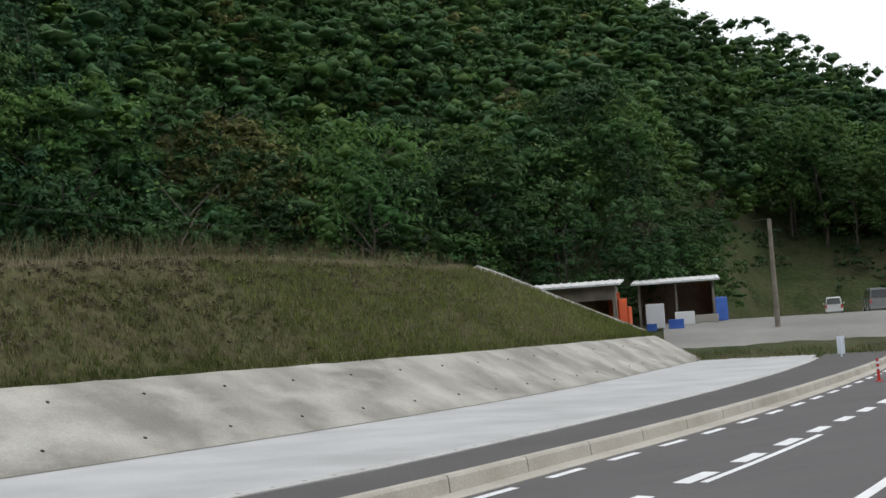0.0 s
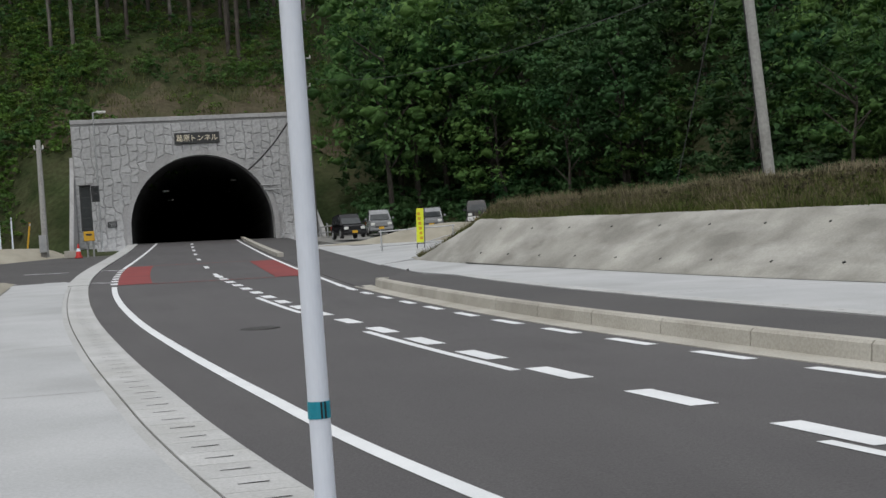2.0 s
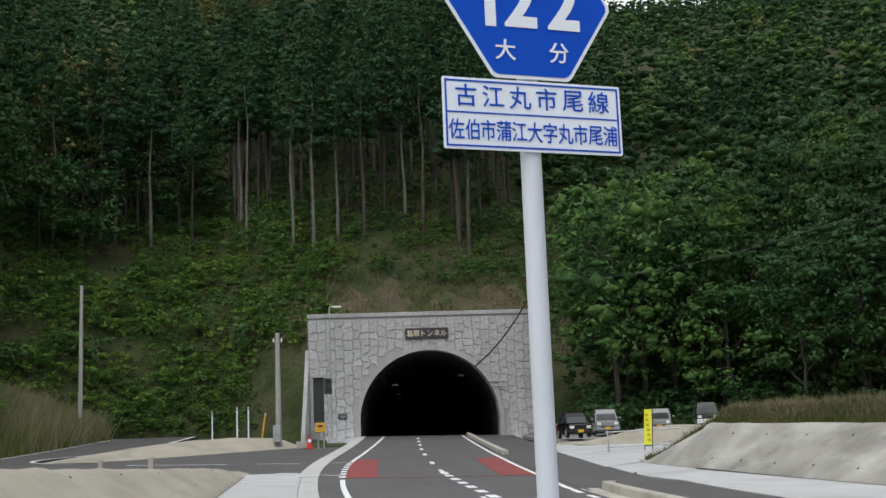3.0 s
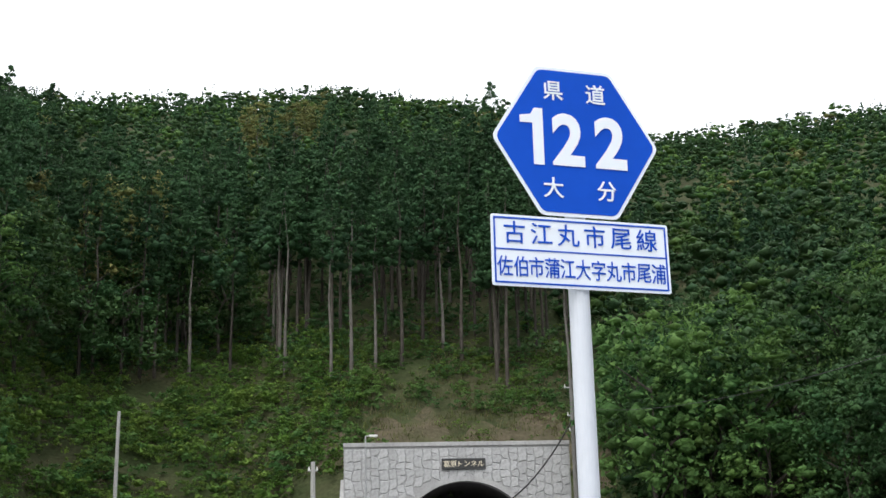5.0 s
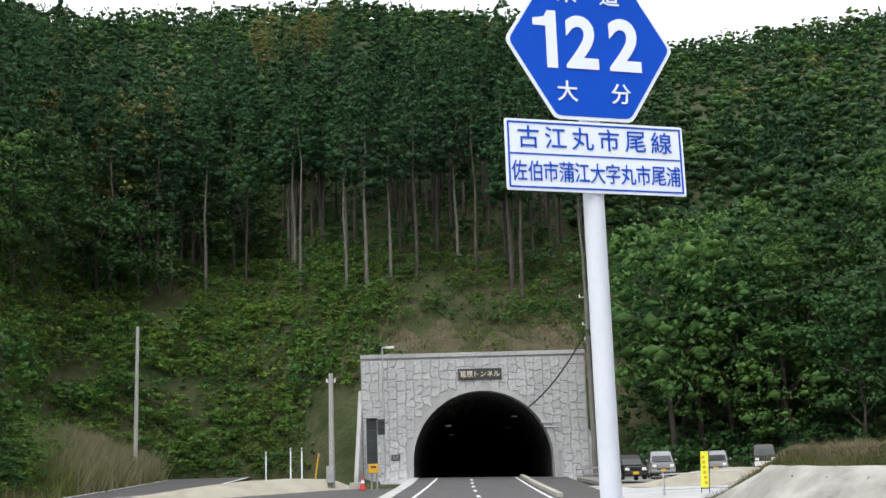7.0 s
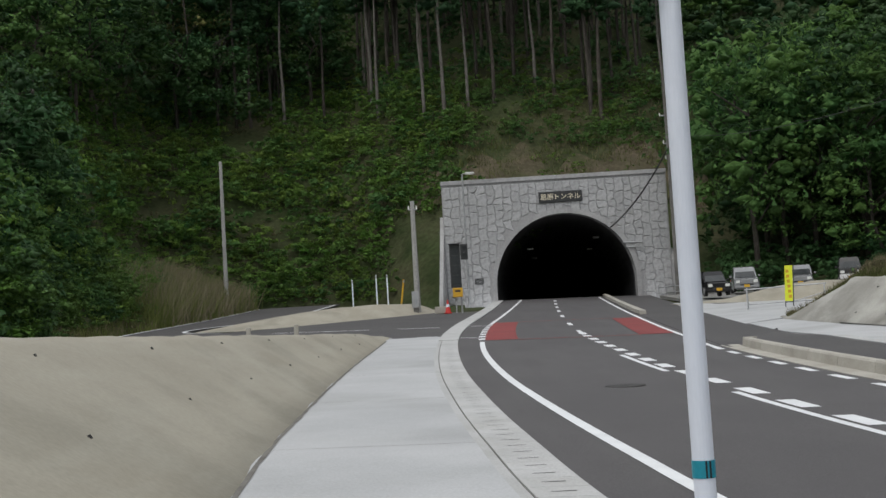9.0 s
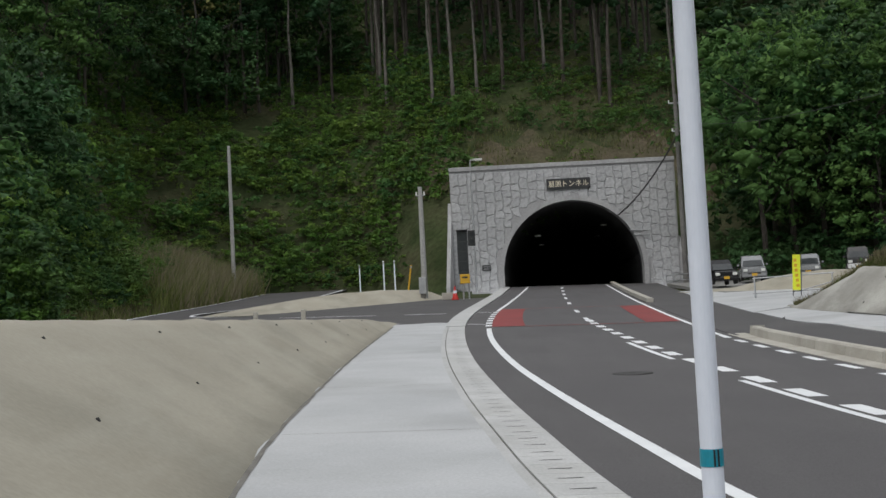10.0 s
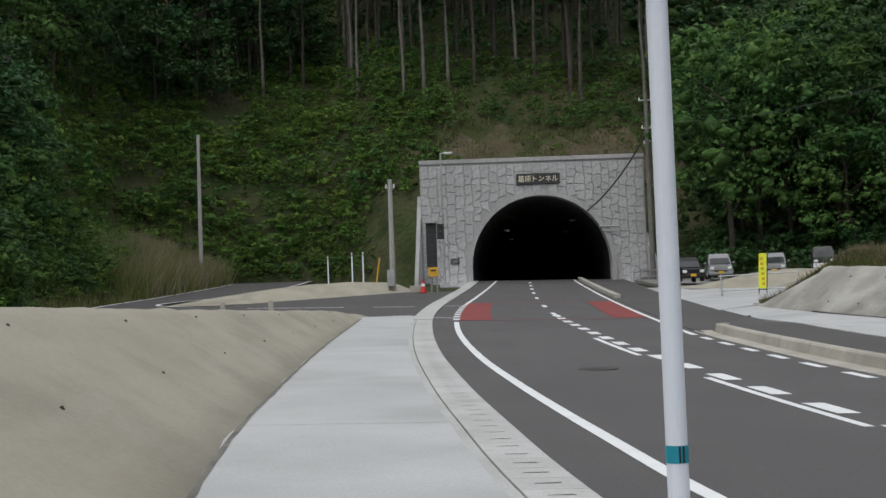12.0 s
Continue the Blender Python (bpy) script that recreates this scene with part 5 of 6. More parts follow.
cx, cy = polar(146.05, 112)
car(cx, cy, 34, CAR_WHITE, "white small hatchback on the gravel lot", 1.48, 3.4, 1.5, z=float(land(cx, cy)) + 0.08)
cx, cy = polar(147.8, 110)
car(cx, cy, 40, CAR_SILVER, "dark-windowed grey van on the gravel lot", 1.7, 4.4, 2.0, True, z=float(land(cx, cy)) + 0.08)
sp = thing("marker_sign", "narrow white marker sign on a post", "marker sign", *polar(146.15, 56), None, 34)
part("board", box(bmesh.new(), 0, 0, 0.85, 0.32, 0.03, 0.75, 0.02), SIGN_WHITE, sp)
part("post", tube(bmesh.new(), (0, 0.05, -0.2), (0, 0.05, 1.2), 0.04, 0.04, 8), SIGN_WHITE, sp)
for a, r in ((147.55, 37.5), (149.1, 40)):
    x, y = polar(a, r)
    post = thing("flexible_bollard", "red flexible lane bollard with white bands", "bollard", x, y, float(road_z(x, y)) + 0.02, group="lane bollards")
    part("post", tube(bmesh.new(), (0, 0, 0), (0, 0, 0.65), 0.045, 0.035, 12), RED_PLASTIC, post)
    part("foot", tube(bmesh.new(), (0, 0, 0), (0, 0, 0.04), 0.1, 0.09, 12), RED_PLASTIC, post)
    for z in (0.35, 0.5):
        part("band", tube(bmesh.new(), (0, 0, z), (0, 0, z + 0.06), 0.043, 0.042, 12), SIGN_WHITE, post)
# concrete channel down the bank's end
ch = bmesh.new()
pa, pb = None, None
for y_ in np.linspace(-48.3, -38.5, 8):
    pr = grass_profile(y_)[7]
    x0 = float(WALL_FOOT(y_))
    d = (float(WALL_FOOT(y_ + 0.2)) - float(WALL_FOOT(y_ - 0.2))) / 0.4
    ln = math.hypot(1, d)
    pb = Vector((x0 + pr[0] / ln, y_ - pr[0] * d / ln, float(road_z(x0, y_)) + 0.2 + pr[1] + 0.1))
    if pa:
        tube(ch, pa, pb, 0.17, 0.17, 6)
    pa = pb
tagged(part("drain_channel", ch, DRAIN), "pale concrete channel down the end of the bank", "channel")["kind"] = "structure"


# ---- vegetation ----
RNG = np.random.default_rng(7)


ICO_V = np.array([(1, 0, 0), (0, 1, 0), (-1, 0, 0), (0, -1, 0), (0, 0, 1), (0, 0, -1)], float)
ICO_F = np.array([(0, 1, 4), (1, 2, 4), (2, 3, 4), (3, 0, 4), (1, 0, 5), (2, 1, 5), (3, 2, 5), (0, 3, 5)])


def leaf_cloud(centres, radii, per, size, lift=0.25, rng=RNG, fine=True, core=0.62, jitter=0.32):
    """Leafy clumps: a dense lumpy core each, and small tilted leaves over its shell. Returns corners and triangles."""
    k = len(centres)
    centres, radii = np.asarray(centres, float), np.asarray(radii, float)
    c, rr = np.repeat(centres, per, 0), np.repeat(radii, per, 0)
    n = k * per
    d = rng.normal(size=(n, 3))
    d[:, 2] += lift
    d /= np.linalg.norm(d, axis=1)[:, None]
    p = c + d * rr * rng.uniform(0.55, 1.25, (n, 1))
    nrm = d * 1.0 + rng.normal(size=(n, 3)) * jitter + np.array([0, 0, 0.35])
    nrm /= np.linalg.norm(nrm, axis=1)[:, None]
    u = np.cross(nrm, rng.normal(size=(n, 3)))
    u /= np.linalg.norm(u, axis=1)[:, None] + 1e-9
    v = np.cross(nrm, u)
    s = size * rng.uniform(0.55, 1.35, (n, 1))
    droop = -0.18 * s * np.array([0, 0, 1.0])
    if fine:
        q = np.stack([p - u * s, p + v * s * 0.55, p + u * s + droop, p - v * s * 0.5 + droop * 0.3], 1).reshape(-1, 3)
        i = np.arange(n)[:, None] * 4
        f = np.concatenate([i + [0, 1, 2], i + [0, 2, 3]], 1).reshape(-1, 3)
    else:
        q = np.stack([p - u * s, p + v * s * 0.8 + droop, p + u * s * 0.7 - v * s * 0.6], 1).reshape(-1, 3)
        f = np.arange(n * 3).reshape(n, 3)
    lump = ICO_V[None] * (radii * core)[:, None] * rng.uniform(0.55, 1.3, (k, len(ICO_V), 1)) + centres[:, None]
    cf = (ICO_F[None] + (np.arange(k) * len(ICO_V))[:, None, None] + len(q)).reshape(-1, 3)
    return np.concatenate([q, lump.reshape(-1, 3)]), np.concatenate([f, cf])


def broad_crown(h, rx, clumps, per, size, low=0.35, rng=RNG, fine=True, core=0.62, jitter=0.32):
    """A rounded, layered crown: flattened clumps over an uneven dome."""
    cs, rs = [], []
    for i in range(clumps):
        a = rng.uniform(0, 2 * math.pi)
        t = rng.uniform(0, 1)
        z = h * (low + (1 - low) * t * 0.93)
        reach = rx * math.sqrt(max(0.05, 1 - (t * 1.05 - 0.25) ** 2)) * math.sqrt(rng.uniform(0.25, 1)) * rng.uniform(0.7, 1.05)
        cs.append((reach * math.cos(a), reach * math.sin(a), z))
        r = rx * rng.uniform(0.15, 0.34)
        rs.append((r * rng.uniform(0.8, 1.3), r * rng.uniform(0.8, 1.3), r * rng.uniform(0.4, 0.65)))
    return leaf_cloud(cs, rs, per, size, 0.5, rng, fine, core, jitter)


def cedar_crown(h, rx, clumps, per, size, low=0.4, rng=RNG, fine=True, core=0.62, jitter=0.32):
    cs, rs = [], []
    for i in range(clumps):
        t = (i + rng.uniform(0, 1)) / clumps
        z = h * (low + (1 - low) * t)
        w = rx * (1 - t) ** 0.8 + 0.15
        a = rng.uniform(0, 2 * math.pi)
        reach = w * rng.uniform(0.3, 0.85)
        cs.append((reach * math.cos(a), reach * math.sin(a), z))
        r = max(0.3, w * rng.uniform(0.32, 0.5))
        rs.append((r, r, r * 0.6))
    return leaf_cloud(cs, rs, per, size, 0.2, rng, fine, core, jitter)


def trunk_mesh(h, r, limbs, bend=0.3, reach=0.5, rng=RNG, name="trunk"):
    """A tapered, slightly bent trunk with limbs."""
    bm = bmesh.new()
    pts = [Vector((rng.normal() * bend * t, rng.normal() * bend * t, h * t)) for t in (0, 0.25, 0.5, 0.75, 1)]
    pts[0] = Vector((0, 0, -0.5))
    for i in range(4):
        tube(bm, pts[i], pts[i + 1], r * (1 - 0.22 * i), r * (1 - 0.22 * (i + 1)), 6)
    for _ in range(limbs):
        i = int(rng.integers(1, 4))
        a = rng.uniform(0, 2 * math.pi)
        p = pts[i].lerp(pts[i + 1], rng.uniform(0, 1))
        q = p + Vector((math.cos(a) * reach * h, math.sin(a) * reach * h, h * rng.uniform(0.1, 0.25)))
        tube(bm, p, q, r * 0.35, r * 0.1, 5)
    me = bpy.data.meshes.new(name)
    bm.to_mesh(me)
    bm.free()
    me.materials.append(BARK)
    return me


def scatter(n, a0, a1, r_of, rng=RNG):
    """Places by bearing (degrees) and distance: r_of(bearing, u) gives the distance for u in 0..1."""
    out = []
    for _ in range(n):
        a = rng.uniform(a0, a1)
        r = r_of(a, rng.uniform(0, 1))
        out.append((r * math.sin(radians(a)), r * math.cos(radians(a)), a, r))
    return out


def toe_of(a):
    return float(np.interp(a, HILLS[:, 0], HILLS[:, 1]))


def merged(name, protos, places, material, label, category):
    """Many plants in one mesh: protos are (corners, faces); places (x, y, z, scale, squash)."""
    vs, fs, base = [], [], 0
    for x, y, z, s, q in places:
        v, f = protos[int(RNG.integers(len(protos)))]
        a = RNG.uniform(0, 2 * math.pi)
        m = np.array([[math.cos(a), -math.sin(a), 0], [math.sin(a), math.cos(a), 0], [0, 0, q]]) * s
        vs.append(v @ m.T + (x, y, z))
        fs.append(f + base)
        base += len(v)
    if vs:
        tagged(new(name, array_mesh(name, np.concatenate(vs), np.concatenate(fs), material)), label, category, kind="stuff")


# prototypes: trees of about their true height
BROAD = [broad_crown(h, rx, 62, 30, 0.16, lo, RNG, False, 0.48) for h, rx, lo in ((9, 3.4, 0.22), (11, 3.8, 0.28), (8, 3.6, 0.18), (12, 3.6, 0.32))]
FAR_BROAD = [broad_crown(7.5, 3.6, 20, 13, 0.24, 0.2, RNG, False, 0.85, 0.25) for _ in range(5)]
MID_RNG = np.random.default_rng(11)
MID_BROAD = [broad_crown(7.5, 3.8, 32, 20, 0.21, 0.12, MID_RNG, False, 0.5) for _ in range(5)]
CEDARS = [cedar_crown(h, 2.9, 48, 24, 0.19, lo, RNG, False) for h, lo in ((20, 0.56), (22, 0.6), (18, 0.52))]
FAR_CEDARS = [cedar_crown(9, 2.6, 16, 12, 0.26, 0.1, RNG, False, 0.8, 0.25) for _ in range(5)]
DISTANT_BROAD = [broad_crown(6.0, 3.2, 11, 6, 0.34, 0.15, RNG, False, 0.95, 0.2) for _ in range(5)]
DISTANT_CEDARS = [cedar_crown(7.5, 2.3, 9, 6, 0.32, 0.1, RNG, False, 0.9, 0.2) for _ in range(5)]
BUSHES = [broad_crown(1.5, 1.15, 7, 12, 0.13, 0.12, RNG, False, 0.5) for _ in range(5)]
TUFTS = [broad_crown(1.0, 1.1, 4, 7, 0.32, 0.1, RNG, False) for _ in range(4)]


def tree(kind, crown, bark, x, y, scale, squash, label, leaf):
    top = tagged(new(kind), label, "tree", "trees of the hillside")
    part("trunk", bark, BARK, top)
    part("crown", crown, leaf, top)
    a = RNG.uniform(0, 360)
    top.matrix_basis = pose(x, y, land_at(x, y) - 0.3, 0, 0, a) @ Matrix.Diagonal((scale, scale, scale * squash, 1))
    return top


def leaf_meshes(protos, leaf, name="crown"):
    return [array_mesh(name, v, f, leaf) for v, f in protos]


BARKS_BROAD = [trunk_mesh(7.5, 0.17, 7, 0.5, 0.25) for _ in range(3)]
BARKS_PALE = [trunk_mesh(8.5, 0.15, 8, 0.7, 0.25) for _ in range(2)]
for me in BARKS_PALE:
    me.materials.clear()
    me.materials.append(PALE_BARK)
BARKS_CEDAR = [trunk_mesh(18, 0.21, 0, 0.25, 0.07) for _ in range(4)]
BARKS_CEDAR[3].materials.clear()
BARKS_CEDAR[3].materials.append(PALE_BARK)
CROWNS = {m: leaf_meshes(BROAD, m) for m in (LEAF, LEAF_DARK, LEAF_YELLOW)}
CROWNS_CEDAR = leaf_meshes(CEDARS, CEDAR)


def keep_clear(x, y):
    """True where no tree may stand: roads, portal, parking place."""
    if 60 < y < 118 and float(SIDE_L(y)) - 1.5 < x < -7:
        return True
    return y < 104 and -4 < x < 17 and y > 40 or (8 < x < 24 and 56 < y < 84)


def plant(n, a0, a1, d0, d1, species, sizes):
    """Single trees with trunk and crown in a belt from d0 to d1 metres behind the hill's toe."""
    for x, y, a, r in scatter(n, a0, a1, lambda a, u: toe_of(a) + d0 + (d1 - d0) * u):
        if keep_clear(x, y):
            continue
        k = RNG.uniform(0, 1)
        s = RNG.uniform(*sizes)
        if species == "cedar" or (species == "mixed" and k < 0.25):
            tree("cedar_tree", CROWNS_CEDAR[int(RNG.integers(3))], BARKS_CEDAR[int(RNG.integers(4))], x, y, s * 0.95, RNG.uniform(0.9, 1.15), "tall dark cedar with a bare straight trunk", CEDAR)
        else:
            leaf, what = (LEAF, "fresh green broadleaf tree on the hillside") if k > 0.5 else (LEAF_DARK, "dark green evergreen broadleaf tree on the hillside")
            tree("broadleaf_tree", CROWNS[leaf][int(RNG.integers(4))], BARKS_BROAD[int(RNG.integers(3))], x, y, s, RNG.uniform(0.85, 1.2), what, leaf)


plant(110, -4, 10.2, 21, 58, "cedar", (0.86, 1.04))
plant(78, -19, -4, 22, 60, "cedar", (0.88, 1.08))
plant(20, -20, -4, 21, 36, "broad", (0.9, 1.35))
plant(14, -27, -19, -6, 14, "broad", (0.9, 1.5))
plant(46, 12.6, 32, 1, 22, "broad", (0.9, 1.5))
plant(52, 32, 98, 1, 16, "broad", (0.7, 1.2))
plant(12, 98, 118, 3, 18, "mixed", (0.8, 1.1))
plant(36, 112, 140, 0, 20, "broad", (0.8, 1.3))
plant(9, 135.5, 140.5, -3, 5, "broad", (0.75, 1.1))
plant(12, 143, 153, 8, 24, "broad", (0.9, 1.3))


# single trees that stand out by their pale blossom
for a, r, k in ((-10.9, 131, 1.75), (-15.8, 128, 1.3), (-3.0, 226, 1.3), (-3.9, 230, 1.3), (-4.8, 226, 1.4), (-2.2, 232, 1.2), (-5.6, 232, 1.2), (6.0, 206, 1.3), (7.0, 210, 1.3), (8.1, 202, 1.2), (119, 84, 1.35), (120.5, 86, 1.2), (118.0, 88, 1.1)):
    px, py = r * math.sin(radians(a)), r * math.cos(radians(a))
    tree("broadleaf_tree", CROWNS[LEAF_YELLOW][int(RNG.integers(4))], BARKS_PALE[int(RNG.integers(2))], px, py, k, 0.95, "broadleaf tree with pale yellowish blossom", LEAF_YELLOW)


def wood(n, a0, a1, d0, d1, protos, material, sizes, label):
    places = []
    for x, y, a, r in scatter(n, a0, a1, lambda a, u: math.sqrt((toe_of(a) + d0) ** 2 + u * ((toe_of(a) + d1) ** 2 - (toe_of(a) + d0) ** 2))):
        if keep_clear(x, y) or -18.5 < a < 10.4 and r < toe_of(a) + 58:
            continue
        places.append((x, y, land_at(x, y) - 0.5, RNG.uniform(*sizes) * (0.75 if r > toe_of(a) + 165 and a < 30 else 1.0), RNG.uniform(0.85, 1.2)))
    merged("wood", protos, places, material, label, "woods")


def distant_wood(n, protos, material, sizes, label):
    """Trees of the upper hill, up to the ridge."""
    places = []
    for x, y, a, r in scatter(n, -24, 29, lambda a, u: math.sqrt((toe_of(a) + 92) ** 2 + u * (float(np.interp(a, HILLS[:, 0], HILLS[:, 5])) ** 2 - (toe_of(a) + 92) ** 2))):
        places.append((x, y, land_at(x, y) - 0.5, RNG.uniform(*sizes), RNG.uniform(0.85, 1.25)))
    merged("wood", protos, places, material, label, "woods")


wood(190, -22, 29, 30, 98, FAR_CEDARS, CEDAR, (0.9, 1.3), "dark cedar wood on the hill")
wood(190, -22, 29, 30, 98, FAR_BROAD, LEAF_DARK, (0.8, 1.35), "dark evergreen wood on the hill")
wood(150, -22, 29, 30, 98, FAR_BROAD, LEAF, (0.7, 1.25), "green broadleaf wood on the hill")
distant_wood(1500, DISTANT_CEDARS, CEDAR, (0.8, 1.2), "dark cedar wood reaching to the ridge")
distant_wood(800, DISTANT_BROAD, LEAF_DARK, (0.8, 1.4), "dark evergreen wood high on the hill")
distant_wood(420, DISTANT_BROAD, LEAF, (0.8, 1.4), "green broadleaf wood high on the hill")
distant_wood(26, DISTANT_BROAD, LEAF_YELLOW, (1.0, 1.5), "blossoming trees scattered over the hill")
wood(230, 30, 100, 10, 42, MID_BROAD, LEAF_DARK, (0.8, 1.4), "dark evergreen wood behind the bank")
wood(120, 30, 93, 10, 42, MID_BROAD, LEAF, (0.7, 1.2), "green broadleaf wood behind the bank")
wood(330, 92, 116, 5, 64, FAR_CEDARS, CEDAR, (0.9, 1.3), "dense dark cedar plantation behind the bank")
wood(300, 112, 140, 12, 100, FAR_BROAD, LEAF_DARK, (0.8, 1.4), "dark evergreen wood behind the bank")
wood(220, 112, 140, 10, 100, FAR_BROAD, LEAF, (0.7, 1.3), "green broadleaf wood behind the bank")
wood(14, 112, 138, 12, 70, FAR_BROAD, LEAF_YELLOW, (0.8, 1.2), "blossoming trees behind the bank")
wood(200, 138, 156, 18, 80, FAR_BROAD, LEAF_DARK, (0.8, 1.4), "dark evergreen wood on the far hill")
wood(120, 138, 156, 14, 80, FAR_BROAD, LEAF, (0.8, 1.3), "green broadleaf wood on the far hill")


def brush(n, a0, a1, d0, d1, material, sizes, label, dens=None):
    places = []
    for x, y, a, r in scatter(n, a0, a1, lambda a, u: toe_of(a) + d0 + (d1 - d0) * u):
        if keep_clear(x, y) and y < 92 or -3.3 < a < -0.2 and r < toe_of(a) + 9 or 8.2 < a < 11.5 and r < toe_of(a) + 13:
            continue
        if dens and noise.noise((x / 6, y / 6, 9)) < dens:
            continue
        places.append((x, y, land_at(x, y) - 0.1, RNG.uniform(*sizes), RNG.uniform(0.7, 1.1)))
    merged("brush", BUSHES, places, material, label, "shrubs")


brush(1900, -20, 0, 0, 27, SHRUB, (0.35, 1.1), "low bright green brush on the cut slope", -0.25)
brush(800, -20, 1, 0, 29, LEAF, (0.4, 1.2), "green brush on the cut slope", -0.3)
brush(720, -21, -1, 13, 31, SHRUB, (0.5, 1.15), "bright green ferns along the wood's edge", -0.35)
brush(190, -1, 10.6, 19, 31, SHRUB, (0.5, 1.0), "bright green ferns above the cut soil", -0.35)
brush(110, -20, 0, 1, 18, SHRUB, (1.1, 2.0), "larger yellow-green bushes low on the cut slope")
brush(80, -20, 0, 2, 22, LEAF, (1.1, 2.1), "larger green bushes on the cut slope")
brush(260, -20, 1, 1, 24, GRASS_DRY, (0.3, 0.7), "dry brownish brush on the cut slope", 0.0)
brush(420, -3, 11, 5, 25, SHRUB, (0.25, 0.7), "thin green brush on the soil above the portal", -0.02)
brush(300, -3, 11, 17, 25, LEAF, (0.5, 1.1), "green fern brush at the wood's edge")
brush(640, -19, 10.4, 24, 62, LEAF_DARK, (0.9, 1.8), "dark undergrowth below the cedars")


BERM = ((0.5, -0.15), (2.0, 0.55), (4.5, 1.9), (7.0, 2.6), (12.0, 2.5), (17.0, -1.0))
structure("side_bank", bank("side_bank", SIDE_L, np.arange(57, 101.5, 1.0), -1, lambda y: [(o, h * min(1.0, (102 - y) / 5)) for o, h in BERM], HILL, 0.25, 0.0), "overgrown earth bank beside the side road", "bank")


def on_berm(x, y):
    """The ground's height beside the side road, its bank included."""
    off = float(SIDE_L(y)) - x
    rise = float(np.interp(off, [b[0] for b in BERM], [b[1] for b in BERM])) * min(1.0, (102 - y) / 5) if 57 < y < 101 else 0.0
    return max(land_at(x, y), float(road_z(float(SIDE_L(y)), y)) + rise - 0.15)


def thicket(n, material, label, protos, tall):
    """Trees and shrubs on the flat beside the side road, lower towards the hill and towards the road."""
    places = []
    for _ in range(n):
        y = RNG.uniform(52, 99)
        off = 1.6 + 9.5 * RNG.uniform(0, 1) ** 1.2
        x = float(SIDE_L(y)) - off
        h = float(np.interp(y, (52, 62, 75, 88, 100), (11, 8.5, 6.0, 3.2, 1.8))) * min(1.0, (off + 0.6) / 6.5) * RNG.uniform(0.55, 1.0)
        q = RNG.uniform(0.8, 1.15)
        places.append((x, y, on_berm(x, y) - 0.3, h / tall / q, q))
    merged("thicket", protos, places, material, label, "shrubs")


thicket(130, LEAF, "dense green thicket beside the side road", MID_BROAD, 7.5)
thicket(40, LEAF_DARK, "dark evergreen shrubs beside the side road", MID_BROAD, 7.5)
thicket(90, SHRUB, "bright green shrubs beside the side road", MID_BROAD, 7.5)
brush(300, 11.6, 32, -2, 5, LEAF_DARK, (0.7, 1.8), "dark thicket behind the parking place")
brush(380, 30, 136, -6, 6, LEAF, (0.8, 1.8), "green thicket behind the bank")
brush(300, 30, 136, -6, 6, LEAF_DARK, (0.8, 1.8), "dark thicket behind the bank")

brush(260, 12, 34, 4, 34, LEAF_DARK, (1.2, 2.6), "dark undergrowth of the wood behind the parking place")
brush(170, 138, 152, 3, 34, LEAF_DARK, (0.9, 2.0), "dark undergrowth behind the gravel lot")

# bare cut soil above the portal
cut = []
for a in np.linspace(-2.0, 11.4, 60):
    for d in np.linspace(11, 19, 16):
        dd = 10 + (d - 11) * (0.75 + 0.7 * noise.noise((a * 0.55, 0, 5))) * (0.55 + 0.45 * min(1, max(0, a + 1) / 4))
        px, py = polar(a, toe_of(a) + dd)
        cut.append((px, py, land_at(px, py) + 0.22 + 0.3 * noise.noise((px * 0.5, py * 0.5, 0))))
structure("cut_slope", mesh_of("cut_slope", cut, [(j * 16 + i, j * 16 + i + 1, j * 16 + i + 17, j * 16 + i + 16) for j in range(59) for i in range(15)], SOIL, True), "bare brown soil of the cut above the portal", "slope")


# ---- grass ----
def blades(points, height, width, material, name, label, per=5, spread=0.07):
    """Tufts of narrow upright blades at the points."""
    p = np.repeat(np.asarray(points, float), per, 0)
    n = len(p)
    p[:, :2] += RNG.normal(size=(n, 2)) * spread
    a = RNG.uniform(0, 2 * math.pi, n)
    h = height * RNG.uniform(0.4, 1.2, n)
    lean = RNG.normal(size=(n, 2)) * 0.35 * h[:, None]
    u = np.stack([np.cos(a), np.sin(a), np.zeros(n)], 1) * width
    tip = p + np.concatenate([lean, h[:, None]], 1)
    v = np.stack([p - u - (0, 0, 0.04), p + u - (0, 0, 0.04), tip], 1).reshape(-1, 3)
    tagged(new(name, array_mesh(name, v, np.arange(n * 3).reshape(n, 3), material)), label, "grass", kind="stuff")


def bank_points(n, y0, y1, s0, s1, power=1.0, patch=None):
    """Places on the earth bank: s runs from the wall's top (0) to the crest (1)."""
    out = []
    for _ in range(n):
        y = RNG.uniform(y0, y1)
        pr = grass_profile(y)
        w = pr[6][0] - pr[1][0]
        s = s0 + (s1 - s0) * RNG.uniform(0, 1) ** power
        o = pr[1][0] + w / 0.95 * s
        h = pr[1][1] + 0.7 * w / 0.95 * min(s, 1)
        x0 = float(WALL_FOOT(y))
        d = (float(WALL_FOOT(y + 0.2)) - float(WALL_FOOT(y - 0.2))) / 0.4
        ln = math.hypot(1, d)
        px, py = x0 + o / ln, y - o * d / ln
        if patch is not None and noise.noise((px * 0.45, py * 0.45, 2)) < patch:
            continue
        z = float(road_z(x0, y)) + 0.2 + h
        out.append((px, py, z + 0.07 * (noise.noise((px * 0.9, py * 0.9, z)) + 0.5 * noise.noise((px * 2.7, py * 2.7, 4)))))
    return out


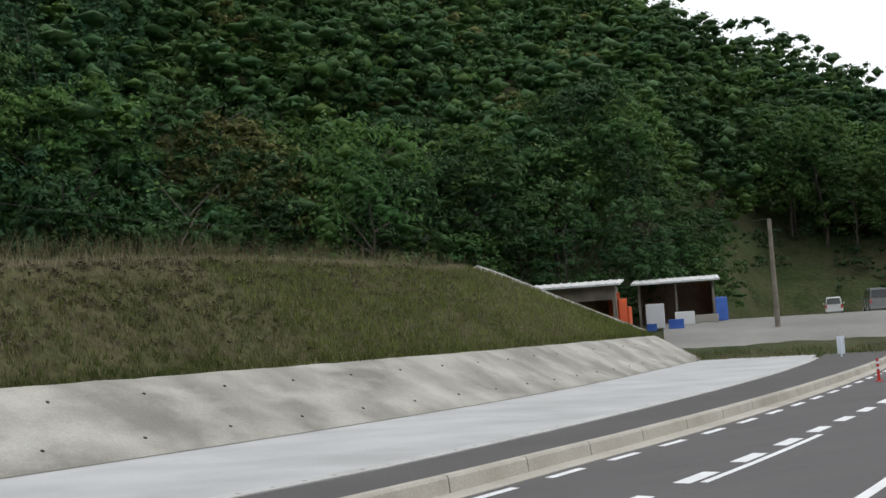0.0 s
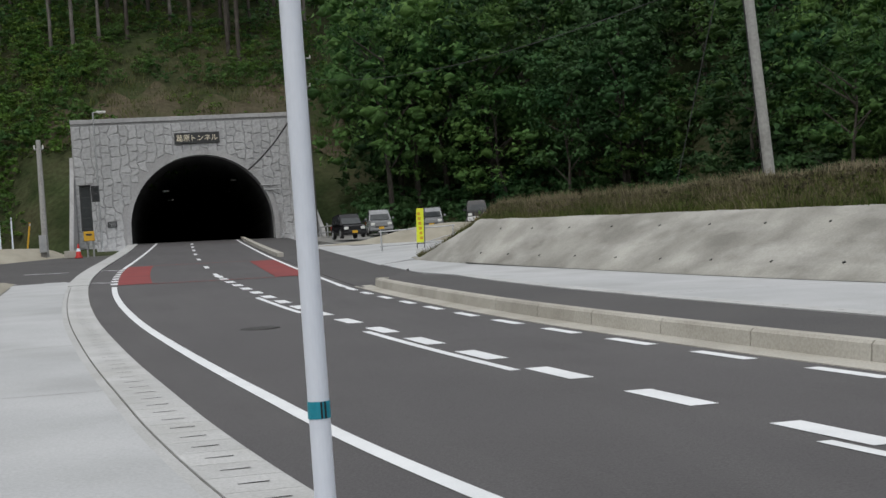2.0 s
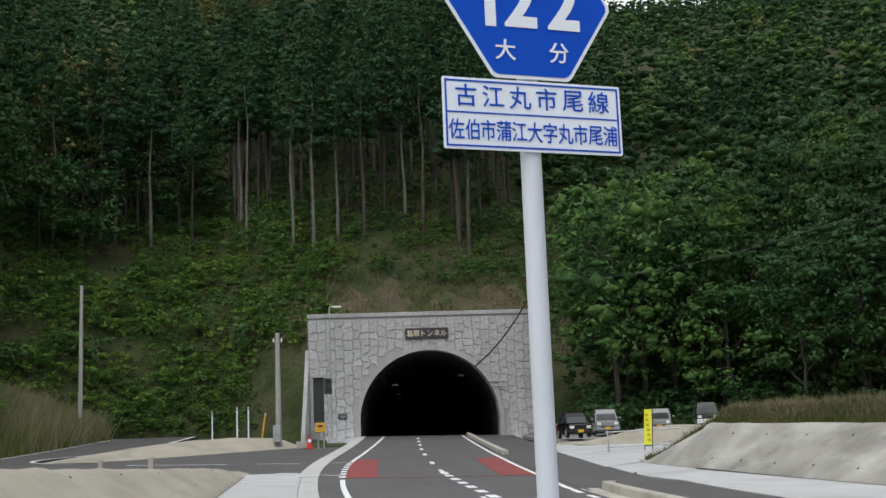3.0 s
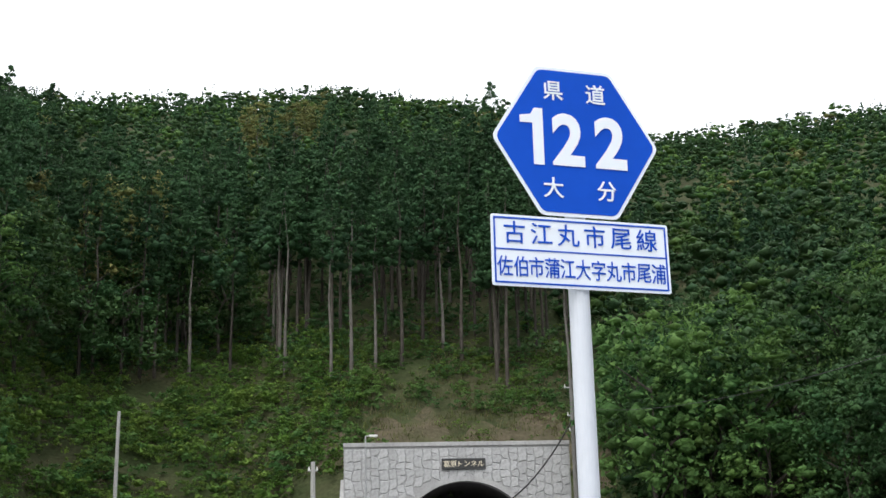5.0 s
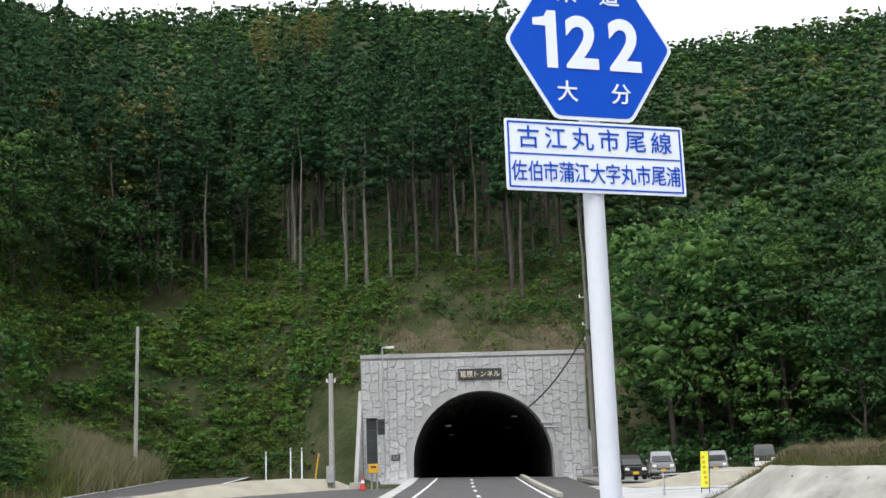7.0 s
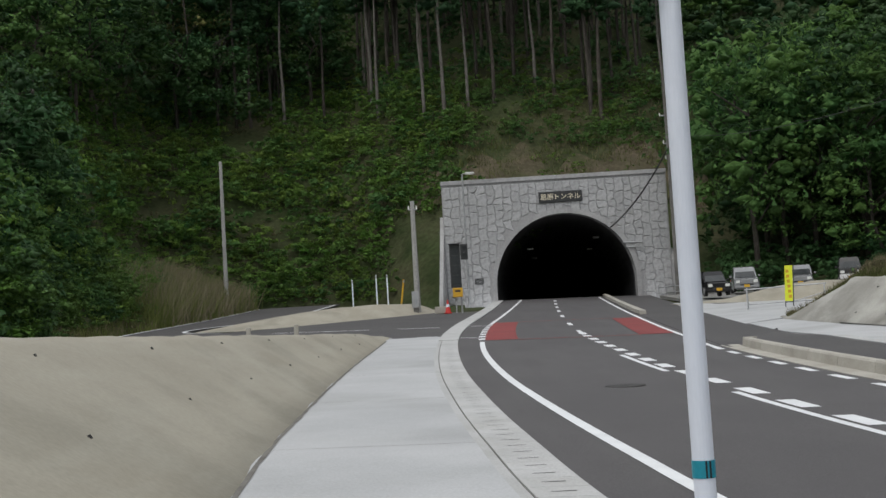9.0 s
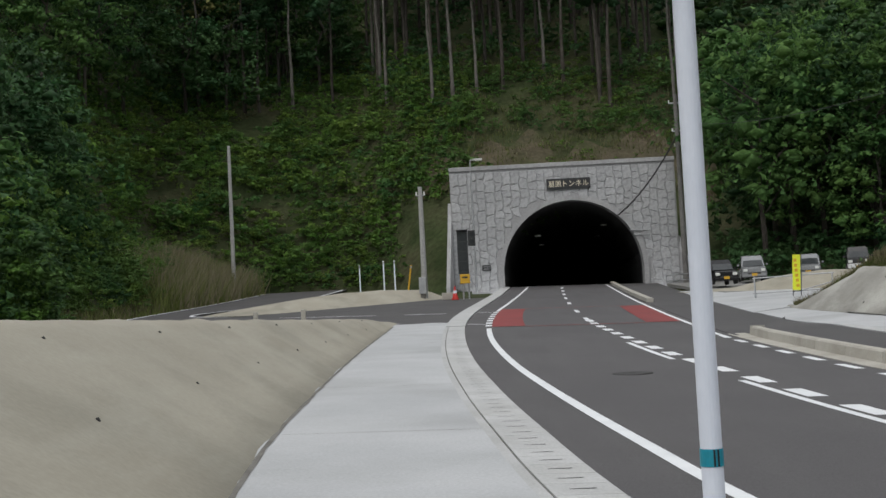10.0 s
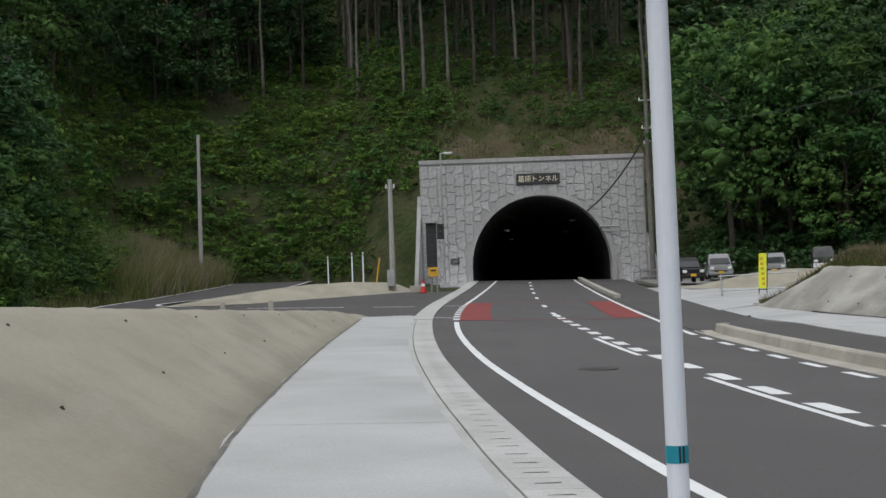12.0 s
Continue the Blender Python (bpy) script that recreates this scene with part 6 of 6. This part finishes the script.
blades(bank_points(7000, -48, -18, 0.0, 1.0), 0.17, 0.015, FRESH, "bank_grass", "short green grass on the earth bank")
blades(bank_points(8500, -24, 44, 0.0, 0.85, 1.2), 0.15, 0.016, GRASS, "bank_grass", "short green grass low on the earth bank")
blades(bank_points(9500, -40, 44, 0.0, 1.0, 0.9), 0.15, 0.015, GRASS_DRY, "bank_grass_dry", "short dry grass on the earth bank")
blades(bank_points(1800, -48, 44, 0.0, 0.06), 0.2, 0.014, GRASS, "wall_top_grass", "green grass fringe hanging over the wall's top")
blades(bank_points(4200, -48, 44, 0.97, 1.14), 0.2, 0.012, STRAW, "crest_grass", "pale straw grass along the bank's crest")
blades(bank_points(900, 26, 44, 0.3, 1.4), 0.32, 0.014, GRASS_DRY, "end_grass", "taller dry grass at the bank's end")
merged("bank_weeds", TUFTS, [(*q, RNG.uniform(0.06, 0.17), RNG.uniform(0.5, 0.9)) for q in bank_points(2100, -32, 43, 0.2, 1.02, 0.7)], WEED, "withered brown weeds on the upper bank", "weeds")
merged("bank_weeds", TUFTS, [(*q, RNG.uniform(0.05, 0.15), RNG.uniform(0.5, 0.8)) for q in bank_points(800, -34, 43, 0.5, 1.0, 0.5)], DEAD, "dark dead weeds on the upper bank", "weeds")
merged("bank_herbs", TUFTS, [(*q, RNG.uniform(0.06, 0.15), RNG.uniform(0.5, 0.9)) for q in bank_points(900, -48, 42, 0.0, 0.9, 1.2, 0.0)], GRASS, "low green herbs on the bank", "weeds")


def reeds(n, a0, a1, r0, r1, h, material, label, up=0.0):
    pts = []
    for _ in range(n):
        a, r = RNG.uniform(a0, a1), RNG.uniform(r0, r1)
        px, py = polar(a, r)
        pts.append((px, py, float(land(px, py)) + up))
    blades(pts, h, 0.02, material, "reeds", label, 7, 0.25)


# tall withered reeds behind the crest, where the bank falls away, and by the side road
reed = []
for q in bank_points(1500, -40, 2, 1.2, 2.0):
    reed.append((q[0], q[1], q[2] - 0.25))
blades(reed, 1.15, 0.014, GRASS_DRY, "reeds", "tall withered reeds behind the bank's crest", 5, 0.3)
for material, h, n, y0, wide, what in ((STRAW, 2.3, 1300, 76, 6.5, "tall dry pampas reeds beside the side road"), (FRESH, 2.0, 900, 74, 4.5, "tall green reeds beside the side road"), (FRESH, 0.5, 800, 54, 1.6, "green verge grass beside the side road"), (GRASS_DRY, 0.6, 260, 54, 1.6, "dry verge grass beside the side road")):
    pts = []
    for _ in range(n):
        y_ = RNG.uniform(y0, 101)
        x_ = float(SIDE_L(y_)) - 0.4 - RNG.uniform(0, 1) * wide
        pts.append((x_, y_, on_berm(x_, y_)))
    blades(pts, h, 0.034, material, "reeds", what, 11, 0.35)
reeds(240, 18, 30, 50, 62, 1.6, GRASS_DRY, "dry reeds behind the end of the bank")
reeds(260, 138, 149, 57, 64, 0.3, GRASS_DRY, "rough dry grass before the gravel lot")
reeds(260, 138, 149, 57, 64, 0.25, GRASS, "rough green grass before the gravel lot")
for material, n, h, what in ((GRASS, 900, 0.5, "thin green grass on the cut soil"), (GRASS_DRY, 700, 0.45, "thin dry grass on the cut soil")):
    pts = []
    for x, y, a, r in scatter(n, -2.5, 11.6, lambda a, u: toe_of(a) + 9 + 17 * u):
        if y > PY + 1.5 and noise.noise((x * 0.4, y * 0.4, 6)) > -0.15:
            pts.append((x, y, land_at(x, y) + 0.25))
    blades(pts, h, 0.035, material, "slope_grass", what, 8, 0.4)
